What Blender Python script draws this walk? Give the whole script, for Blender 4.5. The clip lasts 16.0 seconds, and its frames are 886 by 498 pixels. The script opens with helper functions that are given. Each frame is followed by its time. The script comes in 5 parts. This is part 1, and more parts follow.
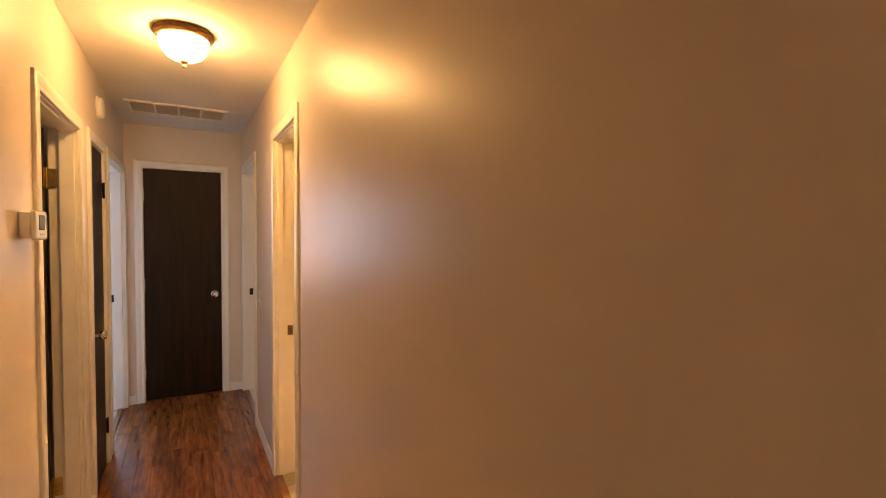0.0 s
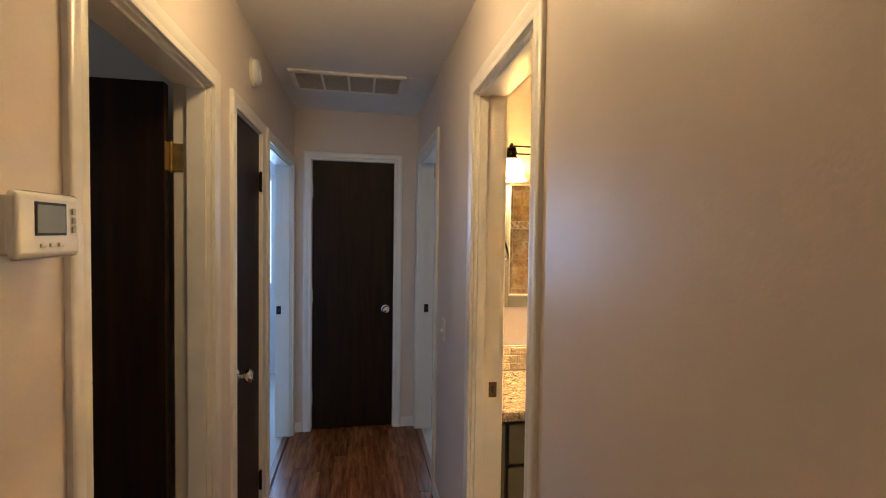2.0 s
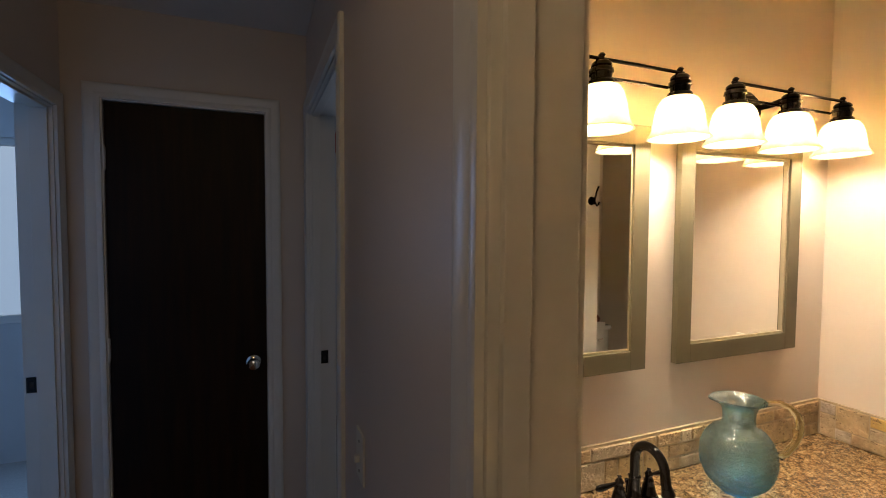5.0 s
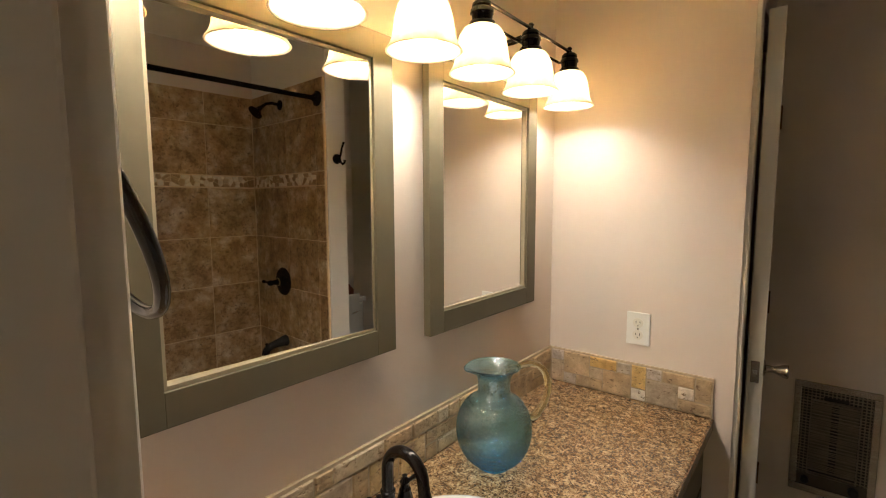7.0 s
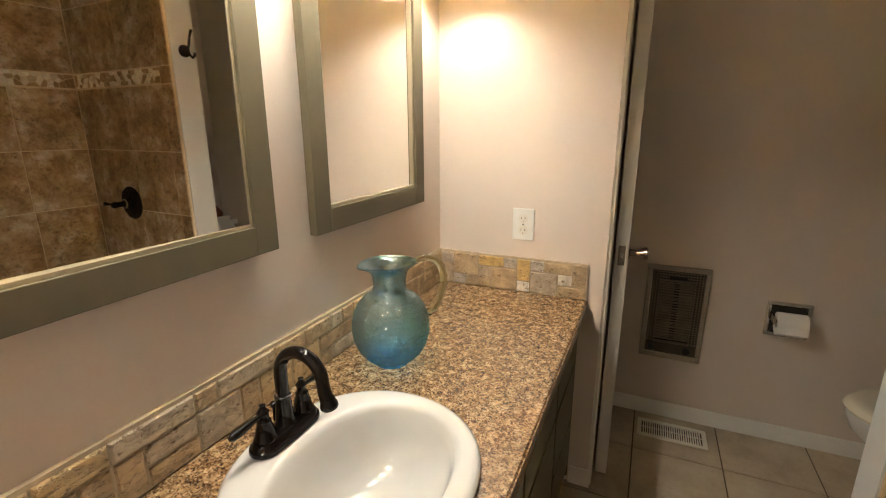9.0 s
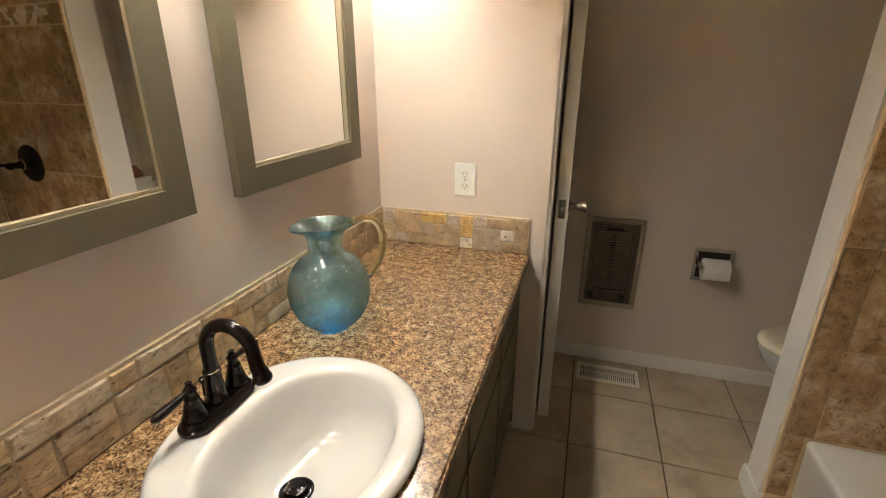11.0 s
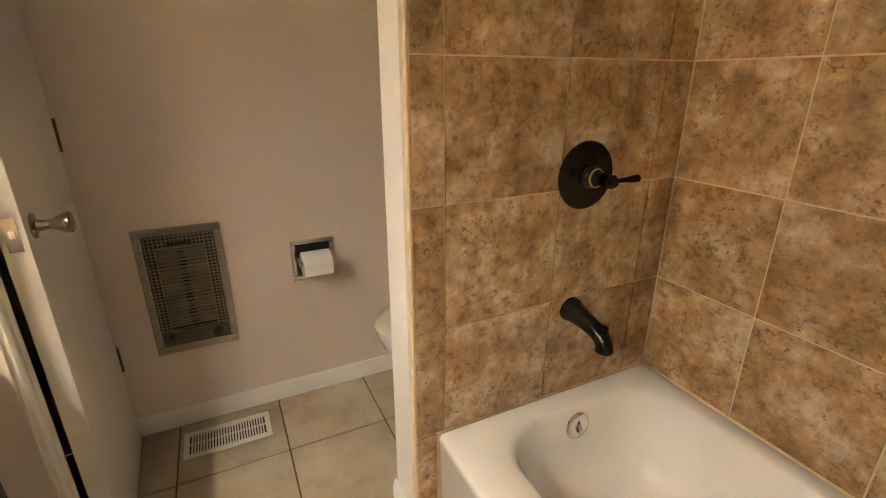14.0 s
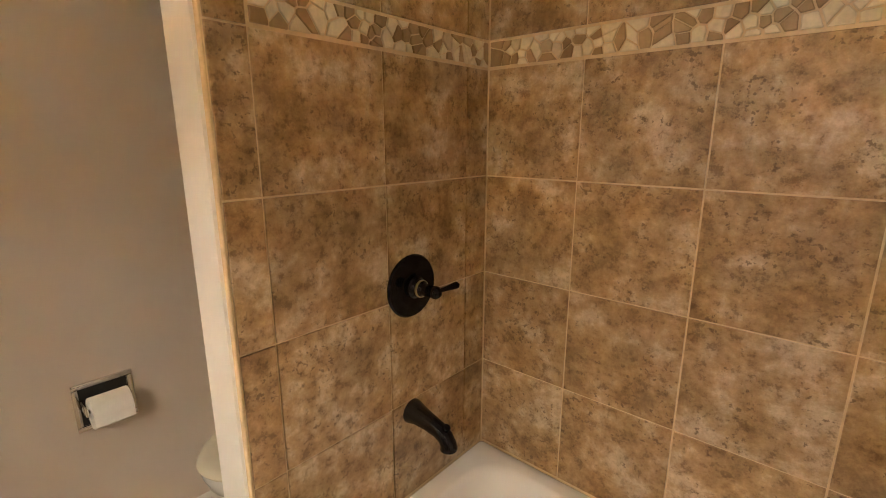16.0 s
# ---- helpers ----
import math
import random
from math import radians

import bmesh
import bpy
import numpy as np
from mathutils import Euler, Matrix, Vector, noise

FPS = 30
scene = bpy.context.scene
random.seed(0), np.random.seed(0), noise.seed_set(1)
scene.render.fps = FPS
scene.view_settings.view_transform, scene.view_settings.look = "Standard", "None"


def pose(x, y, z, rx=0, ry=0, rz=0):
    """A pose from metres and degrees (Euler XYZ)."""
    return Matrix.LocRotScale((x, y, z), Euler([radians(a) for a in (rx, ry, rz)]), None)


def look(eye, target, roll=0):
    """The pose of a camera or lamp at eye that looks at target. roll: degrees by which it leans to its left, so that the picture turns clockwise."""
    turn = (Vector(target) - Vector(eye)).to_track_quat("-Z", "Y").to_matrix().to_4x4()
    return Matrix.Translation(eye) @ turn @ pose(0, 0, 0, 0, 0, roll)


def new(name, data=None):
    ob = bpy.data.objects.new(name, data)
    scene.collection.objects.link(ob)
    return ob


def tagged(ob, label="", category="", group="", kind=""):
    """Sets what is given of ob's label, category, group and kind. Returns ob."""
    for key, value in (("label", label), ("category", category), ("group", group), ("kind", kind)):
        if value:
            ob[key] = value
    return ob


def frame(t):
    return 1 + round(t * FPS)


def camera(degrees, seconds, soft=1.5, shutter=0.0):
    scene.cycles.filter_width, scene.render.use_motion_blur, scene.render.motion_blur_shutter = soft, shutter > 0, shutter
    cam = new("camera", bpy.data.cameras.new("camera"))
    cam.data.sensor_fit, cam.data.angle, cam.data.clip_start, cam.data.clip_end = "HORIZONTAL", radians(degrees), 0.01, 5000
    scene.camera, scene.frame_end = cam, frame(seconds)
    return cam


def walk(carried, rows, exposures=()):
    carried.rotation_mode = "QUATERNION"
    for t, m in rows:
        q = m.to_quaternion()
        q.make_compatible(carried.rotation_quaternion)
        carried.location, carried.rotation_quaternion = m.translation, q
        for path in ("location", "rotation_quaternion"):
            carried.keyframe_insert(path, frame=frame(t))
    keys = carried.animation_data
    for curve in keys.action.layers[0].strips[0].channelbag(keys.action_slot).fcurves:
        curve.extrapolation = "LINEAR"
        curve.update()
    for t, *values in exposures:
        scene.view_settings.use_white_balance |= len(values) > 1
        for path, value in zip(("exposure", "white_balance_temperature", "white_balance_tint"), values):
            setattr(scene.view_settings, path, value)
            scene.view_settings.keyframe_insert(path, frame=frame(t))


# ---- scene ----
cam = camera(87.6, 16.0, 1.05)
PATH = [
    (0, (0.034, -0.022, 1.486), (1.006, 1.724, 1.419), 0.4),
    (0.5, (0.084, 0.243, 1.505), (0.849, 2.09, 1.437), 0.6),
    (1, (0.056, 0.551, 1.509), (0.652, 2.458, 1.441), 0.7),
    (1.5, (0.047, 0.847, 1.495), (0.507, 2.792, 1.426), 0.8),
    (2, (0.073, 1.153, 1.499), (0.423, 3.121, 1.432), 0.8),
    (2.5, (0.052, 1.436, 1.486), (0.325, 3.416, 1.419), 0.6),
    (3, (0.043, 1.703, 1.503), (0.278, 3.688, 1.433), 0.5),
    (3.2, (0.057, 1.797, 1.507), (0.285, 3.782, 1.433), 0.4),
    (5.3, (0.352, 2.531, 1.529), (1.247, 4.317, 1.433), 0.2),
    (5.5, (0.403, 2.566, 1.53), (1.4, 4.298, 1.431), 0.1),
    (6, (0.487, 2.639, 1.514), (1.719, 4.211, 1.414), 0.0),
    (6.5, (0.548, 2.693, 1.491), (1.96, 4.104, 1.358), -0.1),
    (7, (0.583, 2.737, 1.458), (2.133, 3.985, 1.26), -0.2),
    (7.5, (0.594, 2.769, 1.437), (2.242, 3.865, 1.152), -0.1),
    (8, (0.606, 2.8, 1.406), (2.324, 3.757, 1.045), -0.0),
    (8.5, (0.614, 2.791, 1.381), (2.362, 3.66, 0.945), -0.3),
    (9, (0.624, 2.793, 1.362), (2.389, 3.582, 0.85), -0.2),
    (9.2, (0.626, 2.774, 1.37), (2.381, 3.558, 0.818), 0.2),
    (11.3, (0.686, 2.79, 1.352), (2.49, 3.293, 0.65), -0.0),
    (11.5, (0.702, 2.772, 1.342), (2.517, 3.234, 0.64), 0.0),
    (12, (0.761, 2.699, 1.338), (2.601, 3.028, 0.626), 0.1),
    (12.5, (0.857, 2.612, 1.29), (2.718, 2.743, 0.567), 0.1),
    (13, (0.979, 2.561, 1.25), (2.84, 2.411, 0.534), -0.0),
    (13.5, (1.096, 2.514, 1.22), (2.9, 2.013, 0.518), 0.0),
    (14, (1.183, 2.478, 1.204), (2.872, 1.656, 0.515), 0.0),
    (14.5, (1.218, 2.463, 1.202), (2.78, 1.409, 0.529), 0.2),
    (15, (1.226, 2.46, 1.247), (2.673, 1.233, 0.612), 0.1),
    (15.5, (1.225, 2.473, 1.299), (2.579, 1.112, 0.738), -0.0),
    (16, (1.221, 2.481, 1.361), (2.505, 1.02, 0.896), -0.0),
]
walk(cam, [(t, look(eye, target, roll)) for t, eye, target, roll in PATH],
     exposures=((0, 3.8, 15500, 30), (0.8, 3.55, 10000, 20), (1.5, 3.2, 7800, 14), (2.3, 3.05, 7200, 11), (3.2, 2.98, 6800, 9), (5.3, 1.3, 6750, 13), (6.1, 1.3, 6250, 13), (7.0, 1.0, 5750, 10),
                (9.0, 1.38, 5700, 8), (12, 1.4, 5550, 10), (12.5, 1.52, 5550, 11), (13.5, 1.98, 5700, 11), (14.2, 2.48, 6000, 11), (15, 2.48, 6030, 11), (16, 2.28, 6080, 12)))


# ---- world, sky and lamps ----
world = bpy.data.worlds.new("sky")
scene.world = world
world.use_nodes = True
wn = world.node_tree
sky = wn.nodes.new("ShaderNodeTexSky")
sky.sky_type = "NISHITA"
sky.sun_disc = False
sky.sun_elevation = radians(35)
sky.sun_rotation = radians(200)
wn.links.new(sky.outputs[0], wn.nodes["Background"].inputs[0])
wn.nodes["Background"].inputs[1].default_value = 0.05


def lamp_area(name, m, sx, sy, watts, colour):
    data = bpy.data.lights.new(name, "AREA")
    data.shape, data.size, data.size_y, data.energy, data.color = "RECTANGLE", sx, sy, watts, colour
    ob = new(name, data)
    ob.matrix_world = m
    return ob


BULB = (1.0, 0.86, 0.655)
DAY = (0.50, 0.68, 1.0)
BULB_EMIT = 98.0
DOME_EMIT = 5.2
# daylight standing in the windows of the two bedrooms
lamp_area("window_daylight_west", look((-1.42, 6.13, 1.5), (-1.3, 3.0, 1.4)), 1.15, 1.1, 6.2, (0.22, 0.47, 1.0))
lamp_area("window_daylight_east", look((1.52, 6.12, 1.5), (1.4, 3.0, 1.3)), 1.1, 1.1, 1.6, DAY)
# unseen fill lamp added in the den, which has no window
lamp_area("window_daylight_den", look((-2.9, 1.0, 1.7), (-1.2, 1.8, 2.2)), 0.8, 0.8, 0.37, (0.8, 0.88, 1.0))
# added fill for the hall, from an unseen window in the living room behind the walk
lamp_area("window_daylight_south", look((0.05, -2.85, 1.5), (0.05, 0.0, 1.3)), 0.6, 1.0, 0.5, (1.0, 0.90, 0.86))


# ---- materials ----
def mat(name, colour, rough=0.5, metal=0.0, amount=0.08, size=6.0, bump=0.0, bump_size=200.0, second=None, coat=0.0, per_object=0.0, stretch=(1, 1, 1), spec=0.5):
    """A surface with colour varied by noise at two scales, fine relief, and an offset by object."""
    m = bpy.data.materials.new(name)
    m.use_nodes = True
    nt = m.node_tree
    p = nt.nodes["Principled BSDF"]
    p.inputs["Roughness"].default_value = rough
    p.inputs["Metallic"].default_value = metal
    p.inputs["Specular IOR Level"].default_value = spec
    p.inputs["Coat Weight"].default_value = coat
    p.inputs["Coat Roughness"].default_value = 0.12
    tc = nt.nodes.new("ShaderNodeTexCoord")
    info = nt.nodes.new("ShaderNodeObjectInfo")
    off = nt.nodes.new("ShaderNodeVectorMath")
    off.operation = "MULTIPLY_ADD"
    off.inputs[1].default_value = stretch
    comb = nt.nodes.new("ShaderNodeVectorMath")
    comb.operation = "SCALE"
    comb.inputs[0].default_value = (37.0, 53.0, 71.0)
    nt.links.new(info.outputs["Random"], comb.inputs["Scale"])
    nt.links.new(tc.outputs["Object"], off.inputs[0])
    if per_object:
        nt.links.new(comb.outputs[0], off.inputs[2])
    n1 = nt.nodes.new("ShaderNodeTexNoise")
    n1.inputs["Scale"].default_value = size
    n1.inputs["Detail"].default_value = 6
    n1.inputs["Roughness"].default_value = 0.6
    nt.links.new(off.outputs[0], n1.inputs["Vector"])
    ramp = nt.nodes.new("ShaderNodeValToRGB")
    c = np.array(colour)
    d = np.array(second if second else [min(1, v * (1 + amount)) for v in colour])
    ramp.color_ramp.elements[0].color = (*(c * (1 - amount)), 1)
    ramp.color_ramp.elements[1].color = (*d, 1)
    ramp.color_ramp.elements[0].position, ramp.color_ramp.elements[1].position = 0.3, 0.7
    nt.links.new(n1.outputs["Fac"], ramp.inputs[0])
    nt.links.new(ramp.outputs[0], p.inputs["Base Color"])
    if bump:
        n2 = nt.nodes.new("ShaderNodeTexNoise")
        n2.inputs["Scale"].default_value = bump_size
        n2.inputs["Detail"].default_value = 3
        nt.links.new(off.outputs[0], n2.inputs["Vector"])
        b = nt.nodes.new("ShaderNodeBump")
        b.inputs["Strength"].default_value = bump
        b.inputs["Distance"].default_value = 0.002
        nt.links.new(n2.outputs["Fac"], b.inputs["Height"])
        nt.links.new(b.outputs[0], p.inputs["Normal"])
    return m


def nodes_of(m):
    return m.node_tree, m.node_tree.nodes["Principled BSDF"]


def mixed(nt, fac, a, b, blend="MIX"):
    """A colour mix node; fac, a and b are sockets or values."""
    n = nt.nodes.new("ShaderNodeMix")
    n.data_type, n.blend_type = "RGBA", blend
    for s, v in ((n.inputs[0], fac), (n.inputs[6], a), (n.inputs[7], b)):
        if hasattr(v, "is_linked"):
            nt.links.new(v, s)
        elif isinstance(v, tuple):
            s.default_value = (*v, 1)
        else:
            s.default_value = v
    return n.outputs[2]


def noise_at(nt, scale, detail=4, rough=0.6, per_object=False, stretch=(1, 1, 1), kind="ShaderNodeTexNoise"):
    tc = nt.nodes.new("ShaderNodeTexCoord")
    off = nt.nodes.new("ShaderNodeVectorMath")
    off.operation = "MULTIPLY_ADD"
    off.inputs[1].default_value = stretch
    nt.links.new(tc.outputs["Object"], off.inputs[0])
    if per_object:
        info = nt.nodes.new("ShaderNodeObjectInfo")
        s = nt.nodes.new("ShaderNodeVectorMath")
        s.operation = "SCALE"
        s.inputs[0].default_value = (37.0, 53.0, 71.0)
        nt.links.new(info.outputs["Random"], s.inputs["Scale"])
        nt.links.new(s.outputs[0], off.inputs[2])
    n = nt.nodes.new(kind)
    n.inputs["Scale"].default_value = scale
    if kind == "ShaderNodeTexNoise":
        n.inputs["Detail"].default_value = detail
        n.inputs["Roughness"].default_value = rough
    nt.links.new(off.outputs[0], n.inputs["Vector"])
    return n


def ramped(nt, socket, stops):
    r = nt.nodes.new("ShaderNodeValToRGB")
    while len(r.color_ramp.elements) < len(stops):
        r.color_ramp.elements.new(0.5)
    for e, (pos, col) in zip(r.color_ramp.elements, stops):
        e.position = pos
        e.color = (*col, 1)
    nt.links.new(socket, r.inputs[0])
    return r.outputs[0]


def bumped(nt, p, socket, strength, distance):
    b = nt.nodes.new("ShaderNodeBump")
    b.inputs["Strength"].default_value = strength
    b.inputs["Distance"].default_value = distance
    nt.links.new(socket, b.inputs["Height"])
    nt.links.new(b.outputs[0], p.inputs["Normal"])


PAINT = mat("wall_paint_mauve_beige", (0.68, 0.590, 0.510), 0.37, amount=0.03, size=2.5, bump=0.14, bump_size=150, spec=0.4)
CEIL = mat("ceiling_paint_white", (0.82, 0.80, 0.75), 0.8, amount=0.04, size=3, bump=0.5, bump_size=90)
TRIM = mat("trim_paint_white", (0.78, 0.76, 0.71), 0.28, amount=0.03, size=5, bump=0.02, bump_size=60)
WINGPAINT = mat("wing_end_paint_offwhite", (0.82, 0.79, 0.75), 0.45, amount=0.03, size=3, bump=0.1, bump_size=150)
TRIM_OLD = mat("trim_paint_cream_worn", (0.74, 0.70, 0.62), 0.3, amount=0.05, size=9, bump=0.02, bump_size=50)
DARKDOOR = mat("door_dark_brown_stain", (0.018, 0.0078, 0.0030), 0.42, amount=0.5, size=3.0, stretch=(9, 9, 0.6), bump=0.08, bump_size=12, spec=0.16)
WHITEDOOR = mat("door_paint_offwhite", (0.70, 0.67, 0.60), 0.35, amount=0.04, size=4, bump=0.06, bump_size=40)
VANITY = mat("cabinet_paint_olive_brown", (0.102, 0.086, 0.042), 0.45, amount=0.10, size=7, bump=0.06, bump_size=60)
# near black: shade of gaps and toe kick put into the colour, cleats too
VOID = mat("cabinet_gap_shade_black", (0.012, 0.010, 0.008), 0.7, amount=0.1)
FRAMEPAINT = mat("mirror_frame_olive", (0.112, 0.094, 0.056), 0.55, amount=0.08, size=8, bump=0.06, bump_size=60, spec=0.35)
FRAMEEDGE = mat("mirror_frame_rebate_cream", (0.30, 0.245, 0.16), 0.4, amount=0.06)
PORCELAIN = mat("porcelain_white", (0.67, 0.66, 0.64), 0.08, amount=0.01, coat=0.6)
TUBMAT = mat("tub_enamel_cream", (0.76, 0.745, 0.705), 0.13, amount=0.02, size=4, coat=0.5)
SEATMAT = mat("toilet_seat_cream", (0.72, 0.65, 0.50), 0.25, amount=0.02)
BRONZE = mat("oil_rubbed_bronze", (0.011, 0.008, 0.0066), 0.11, metal=0.25, amount=0.35, size=40, spec=0.35)
CHROME = mat("chrome", (0.72, 0.70, 0.67), 0.10, metal=1.0, amount=0.04)
STEEL = mat("brushed_steel_dull", (0.42, 0.39, 0.34), 0.26, metal=0.9, amount=0.18, size=14, stretch=(1, 1, 8))
KNOBSTEEL = mat("satin_steel_knob", (0.36, 0.33, 0.28), 0.2, metal=1.0, amount=0.15, size=20)
GRILLE = mat("heater_grille_dark_steel", (0.27, 0.235, 0.175), 0.42, metal=0.8, amount=0.25, size=20)
BRASS = mat("aged_brass", (0.42, 0.30, 0.12), 0.32, metal=0.9, amount=0.25, size=30)
DARKBRASS = mat("tarnished_brass", (0.13, 0.075, 0.032), 0.35, metal=0.85, amount=0.35, size=40)
PLASTIC = mat("plastic_ivory", (0.76, 0.73, 0.64), 0.35, amount=0.02)
WHITEPLASTIC = mat("plastic_white", (0.80, 0.79, 0.74), 0.35, amount=0.02)
# near black for dark knobs and bezel, and for shade painted in holes
SLOT = mat("dark_slot", (0.02, 0.018, 0.015), 0.6, amount=0.1)
PAPER = mat("toilet_paper", (0.82, 0.80, 0.76), 0.95, amount=0.03, size=20, bump=0.3, bump_size=120)
GROUT = mat("floor_grout_brown", (0.11, 0.082, 0.052), 0.9, amount=0.15, size=30)
TGROUT = mat("tile_grout_tan", (0.70, 0.54, 0.33), 0.85, amount=0.12, size=30)
BGROUT = mat("backsplash_grout_cream", (0.47, 0.375, 0.25), 0.9, amount=0.15, size=30, bump=0.3, bump_size=90)
LCD = mat("lcd_grey_green", (0.26, 0.29, 0.24), 0.2, amount=0.05)
RED = mat("valance_red", (0.50, 0.05, 0.06), 0.8, amount=0.15)
CARPET = mat("carpet_pale", (0.50, 0.47, 0.43), 0.95, amount=0.2, size=120, bump=0.8, bump_size=300)
ROOMPAINT = mat("bedroom_paint_pale", (0.66, 0.66, 0.66), 0.7, amount=0.03)
RUST = mat("figurine_russet", (0.22, 0.07, 0.03), 0.5, amount=0.2)
FILTER = mat("vent_filter_grey", (0.56, 0.52, 0.44), 0.9, amount=0.12, size=40)
THRESH = mat("threshold_wood", (0.20, 0.075, 0.03), 0.35, amount=0.25, size=10, stretch=(6, 0.7, 1))


def mat_planks():
    m = mat("laminate_planks_redbrown", (0.20, 0.08, 0.03), 0.27, bump=0.05, bump_size=30)
    nt, p = nodes_of(m)
    grain = noise_at(nt, 5.0, 7, 0.65, True, (7.0, 0.8, 1.0))
    col = ramped(nt, grain.outputs["Fac"], [(0.28, (0.080, 0.021, 0.008)), (0.45, (0.24, 0.070, 0.022)), (0.6, (0.38, 0.130, 0.042)), (0.78, (0.52, 0.23, 0.085))])
    info = nt.nodes.new("ShaderNodeObjectInfo")
    tone = ramped(nt, info.outputs["Random"], [(0.0, (0.62, 0.58, 0.55)), (1.0, (1.12, 1.1, 1.05))])
    nt.links.new(mixed(nt, 1.0, col, tone, "MULTIPLY"), p.inputs["Base Color"])
    return m


def mat_walltile():
    """Slate-look ceramic: soft clouds of ochre and cream, finer veining, and clusters of dark pits."""
    m = mat("ceramic_tile_mottled_tan", (0.3, 0.2, 0.1), 0.33)
    nt, p = nodes_of(m)
    big = noise_at(nt, 8.5, 8, 0.66, True)
    col = ramped(nt, big.outputs["Fac"], [(0.36, (0.265, 0.156, 0.068)), (0.45, (0.375, 0.236, 0.110)), (0.53, (0.455, 0.306, 0.162)), (0.62, (0.59, 0.455, 0.305))])
    vein = noise_at(nt, 32.0, 9, 0.74, True)
    v = ramped(nt, vein.outputs["Fac"], [(0.38, (0.50, 0.44, 0.37)), (0.455, (0.90, 0.87, 0.83)), (0.54, (1.04, 1.04, 1.03)), (0.62, (1.22, 1.24, 1.26))])
    col = mixed(nt, 0.9, col, v, "MULTIPLY")
    patch = noise_at(nt, 11.0, 5, 0.65, True)
    where = ramped(nt, patch.outputs["Fac"], [(0.48, (0, 0, 0)), (0.56, (1, 1, 1))])
    fleck = noise_at(nt, 80.0, 4, 0.62, True)
    pits = ramped(nt, fleck.outputs["Fac"], [(0.575, (0, 0, 0)), (0.625, (0.7, 0.7, 0.7))])
    col = mixed(nt, mixed(nt, 1.0, where, pits, "MULTIPLY"), col, (0.110, 0.060, 0.025))
    info = nt.nodes.new("ShaderNodeObjectInfo")
    tone = ramped(nt, info.outputs["Random"], [(0.0, (0.90, 0.88, 0.86)), (1.0, (1.06, 1.07, 1.08))])
    nt.links.new(mixed(nt, 1.0, col, tone, "MULTIPLY"), p.inputs["Base Color"])
    bumped(nt, p, vein.outputs["Fac"], 0.22, 0.003)
    return m


def mat_floortile():
    m = mat("ceramic_floor_tile_greige", (0.3, 0.2, 0.1), 0.38)
    nt, p = nodes_of(m)
    big = noise_at(nt, 5.0, 6, 0.65, True)
    col = ramped(nt, big.outputs["Fac"], [(0.32, (0.33, 0.26, 0.175)), (0.5, (0.44, 0.36, 0.255)), (0.7, (0.54, 0.455, 0.34))])
    fleck = noise_at(nt, 60.0, 3, 0.7, True)
    f1 = ramped(nt, fleck.outputs["Fac"], [(0.6, (0, 0, 0)), (0.75, (0.5, 0.5, 0.5))])
    nt.links.new(mixed(nt, f1, col, (0.19, 0.14, 0.09)), p.inputs["Base Color"])
    bumped(nt, p, big.outputs["Fac"], 0.15, 0.003)
    return m


def mat_travertine(name, tones=((0.0, (0.42, 0.30, 0.165)), (0.3, (0.55, 0.41, 0.24)), (0.5, (0.46, 0.345, 0.205)), (0.7, (0.58, 0.43, 0.22)), (0.85, (0.50, 0.41, 0.30)), (1.0, (0.62, 0.51, 0.34)))):
    m = mat(name, (0.3, 0.2, 0.1), 0.62)
    nt, p = nodes_of(m)
    info = nt.nodes.new("ShaderNodeObjectInfo")
    tone = ramped(nt, info.outputs["Random"], tones)
    big = noise_at(nt, 22.0, 6, 0.65, True)
    v = ramped(nt, big.outputs["Fac"], [(0.32, (0.66, 0.62, 0.58)), (0.68, (1.24, 1.22, 1.18))])
    col = mixed(nt, 1.0, tone, v, "MULTIPLY")
    pit = noise_at(nt, 58.0, 5, 0.68, True, (1, 1, 1.8))
    pits = ramped(nt, pit.outputs["Fac"], [(0.585, (0, 0, 0)), (0.64, (0.9, 0.9, 0.9))])
    col = mixed(nt, pits, col, (0.20, 0.13, 0.07))
    nt.links.new(col, p.inputs["Base Color"])
    inv = ramped(nt, pit.outputs["Fac"], [(0.5, (1, 1, 1)), (0.68, (0, 0, 0))])
    bumped(nt, p, inv, 0.9, 0.005)
    return m


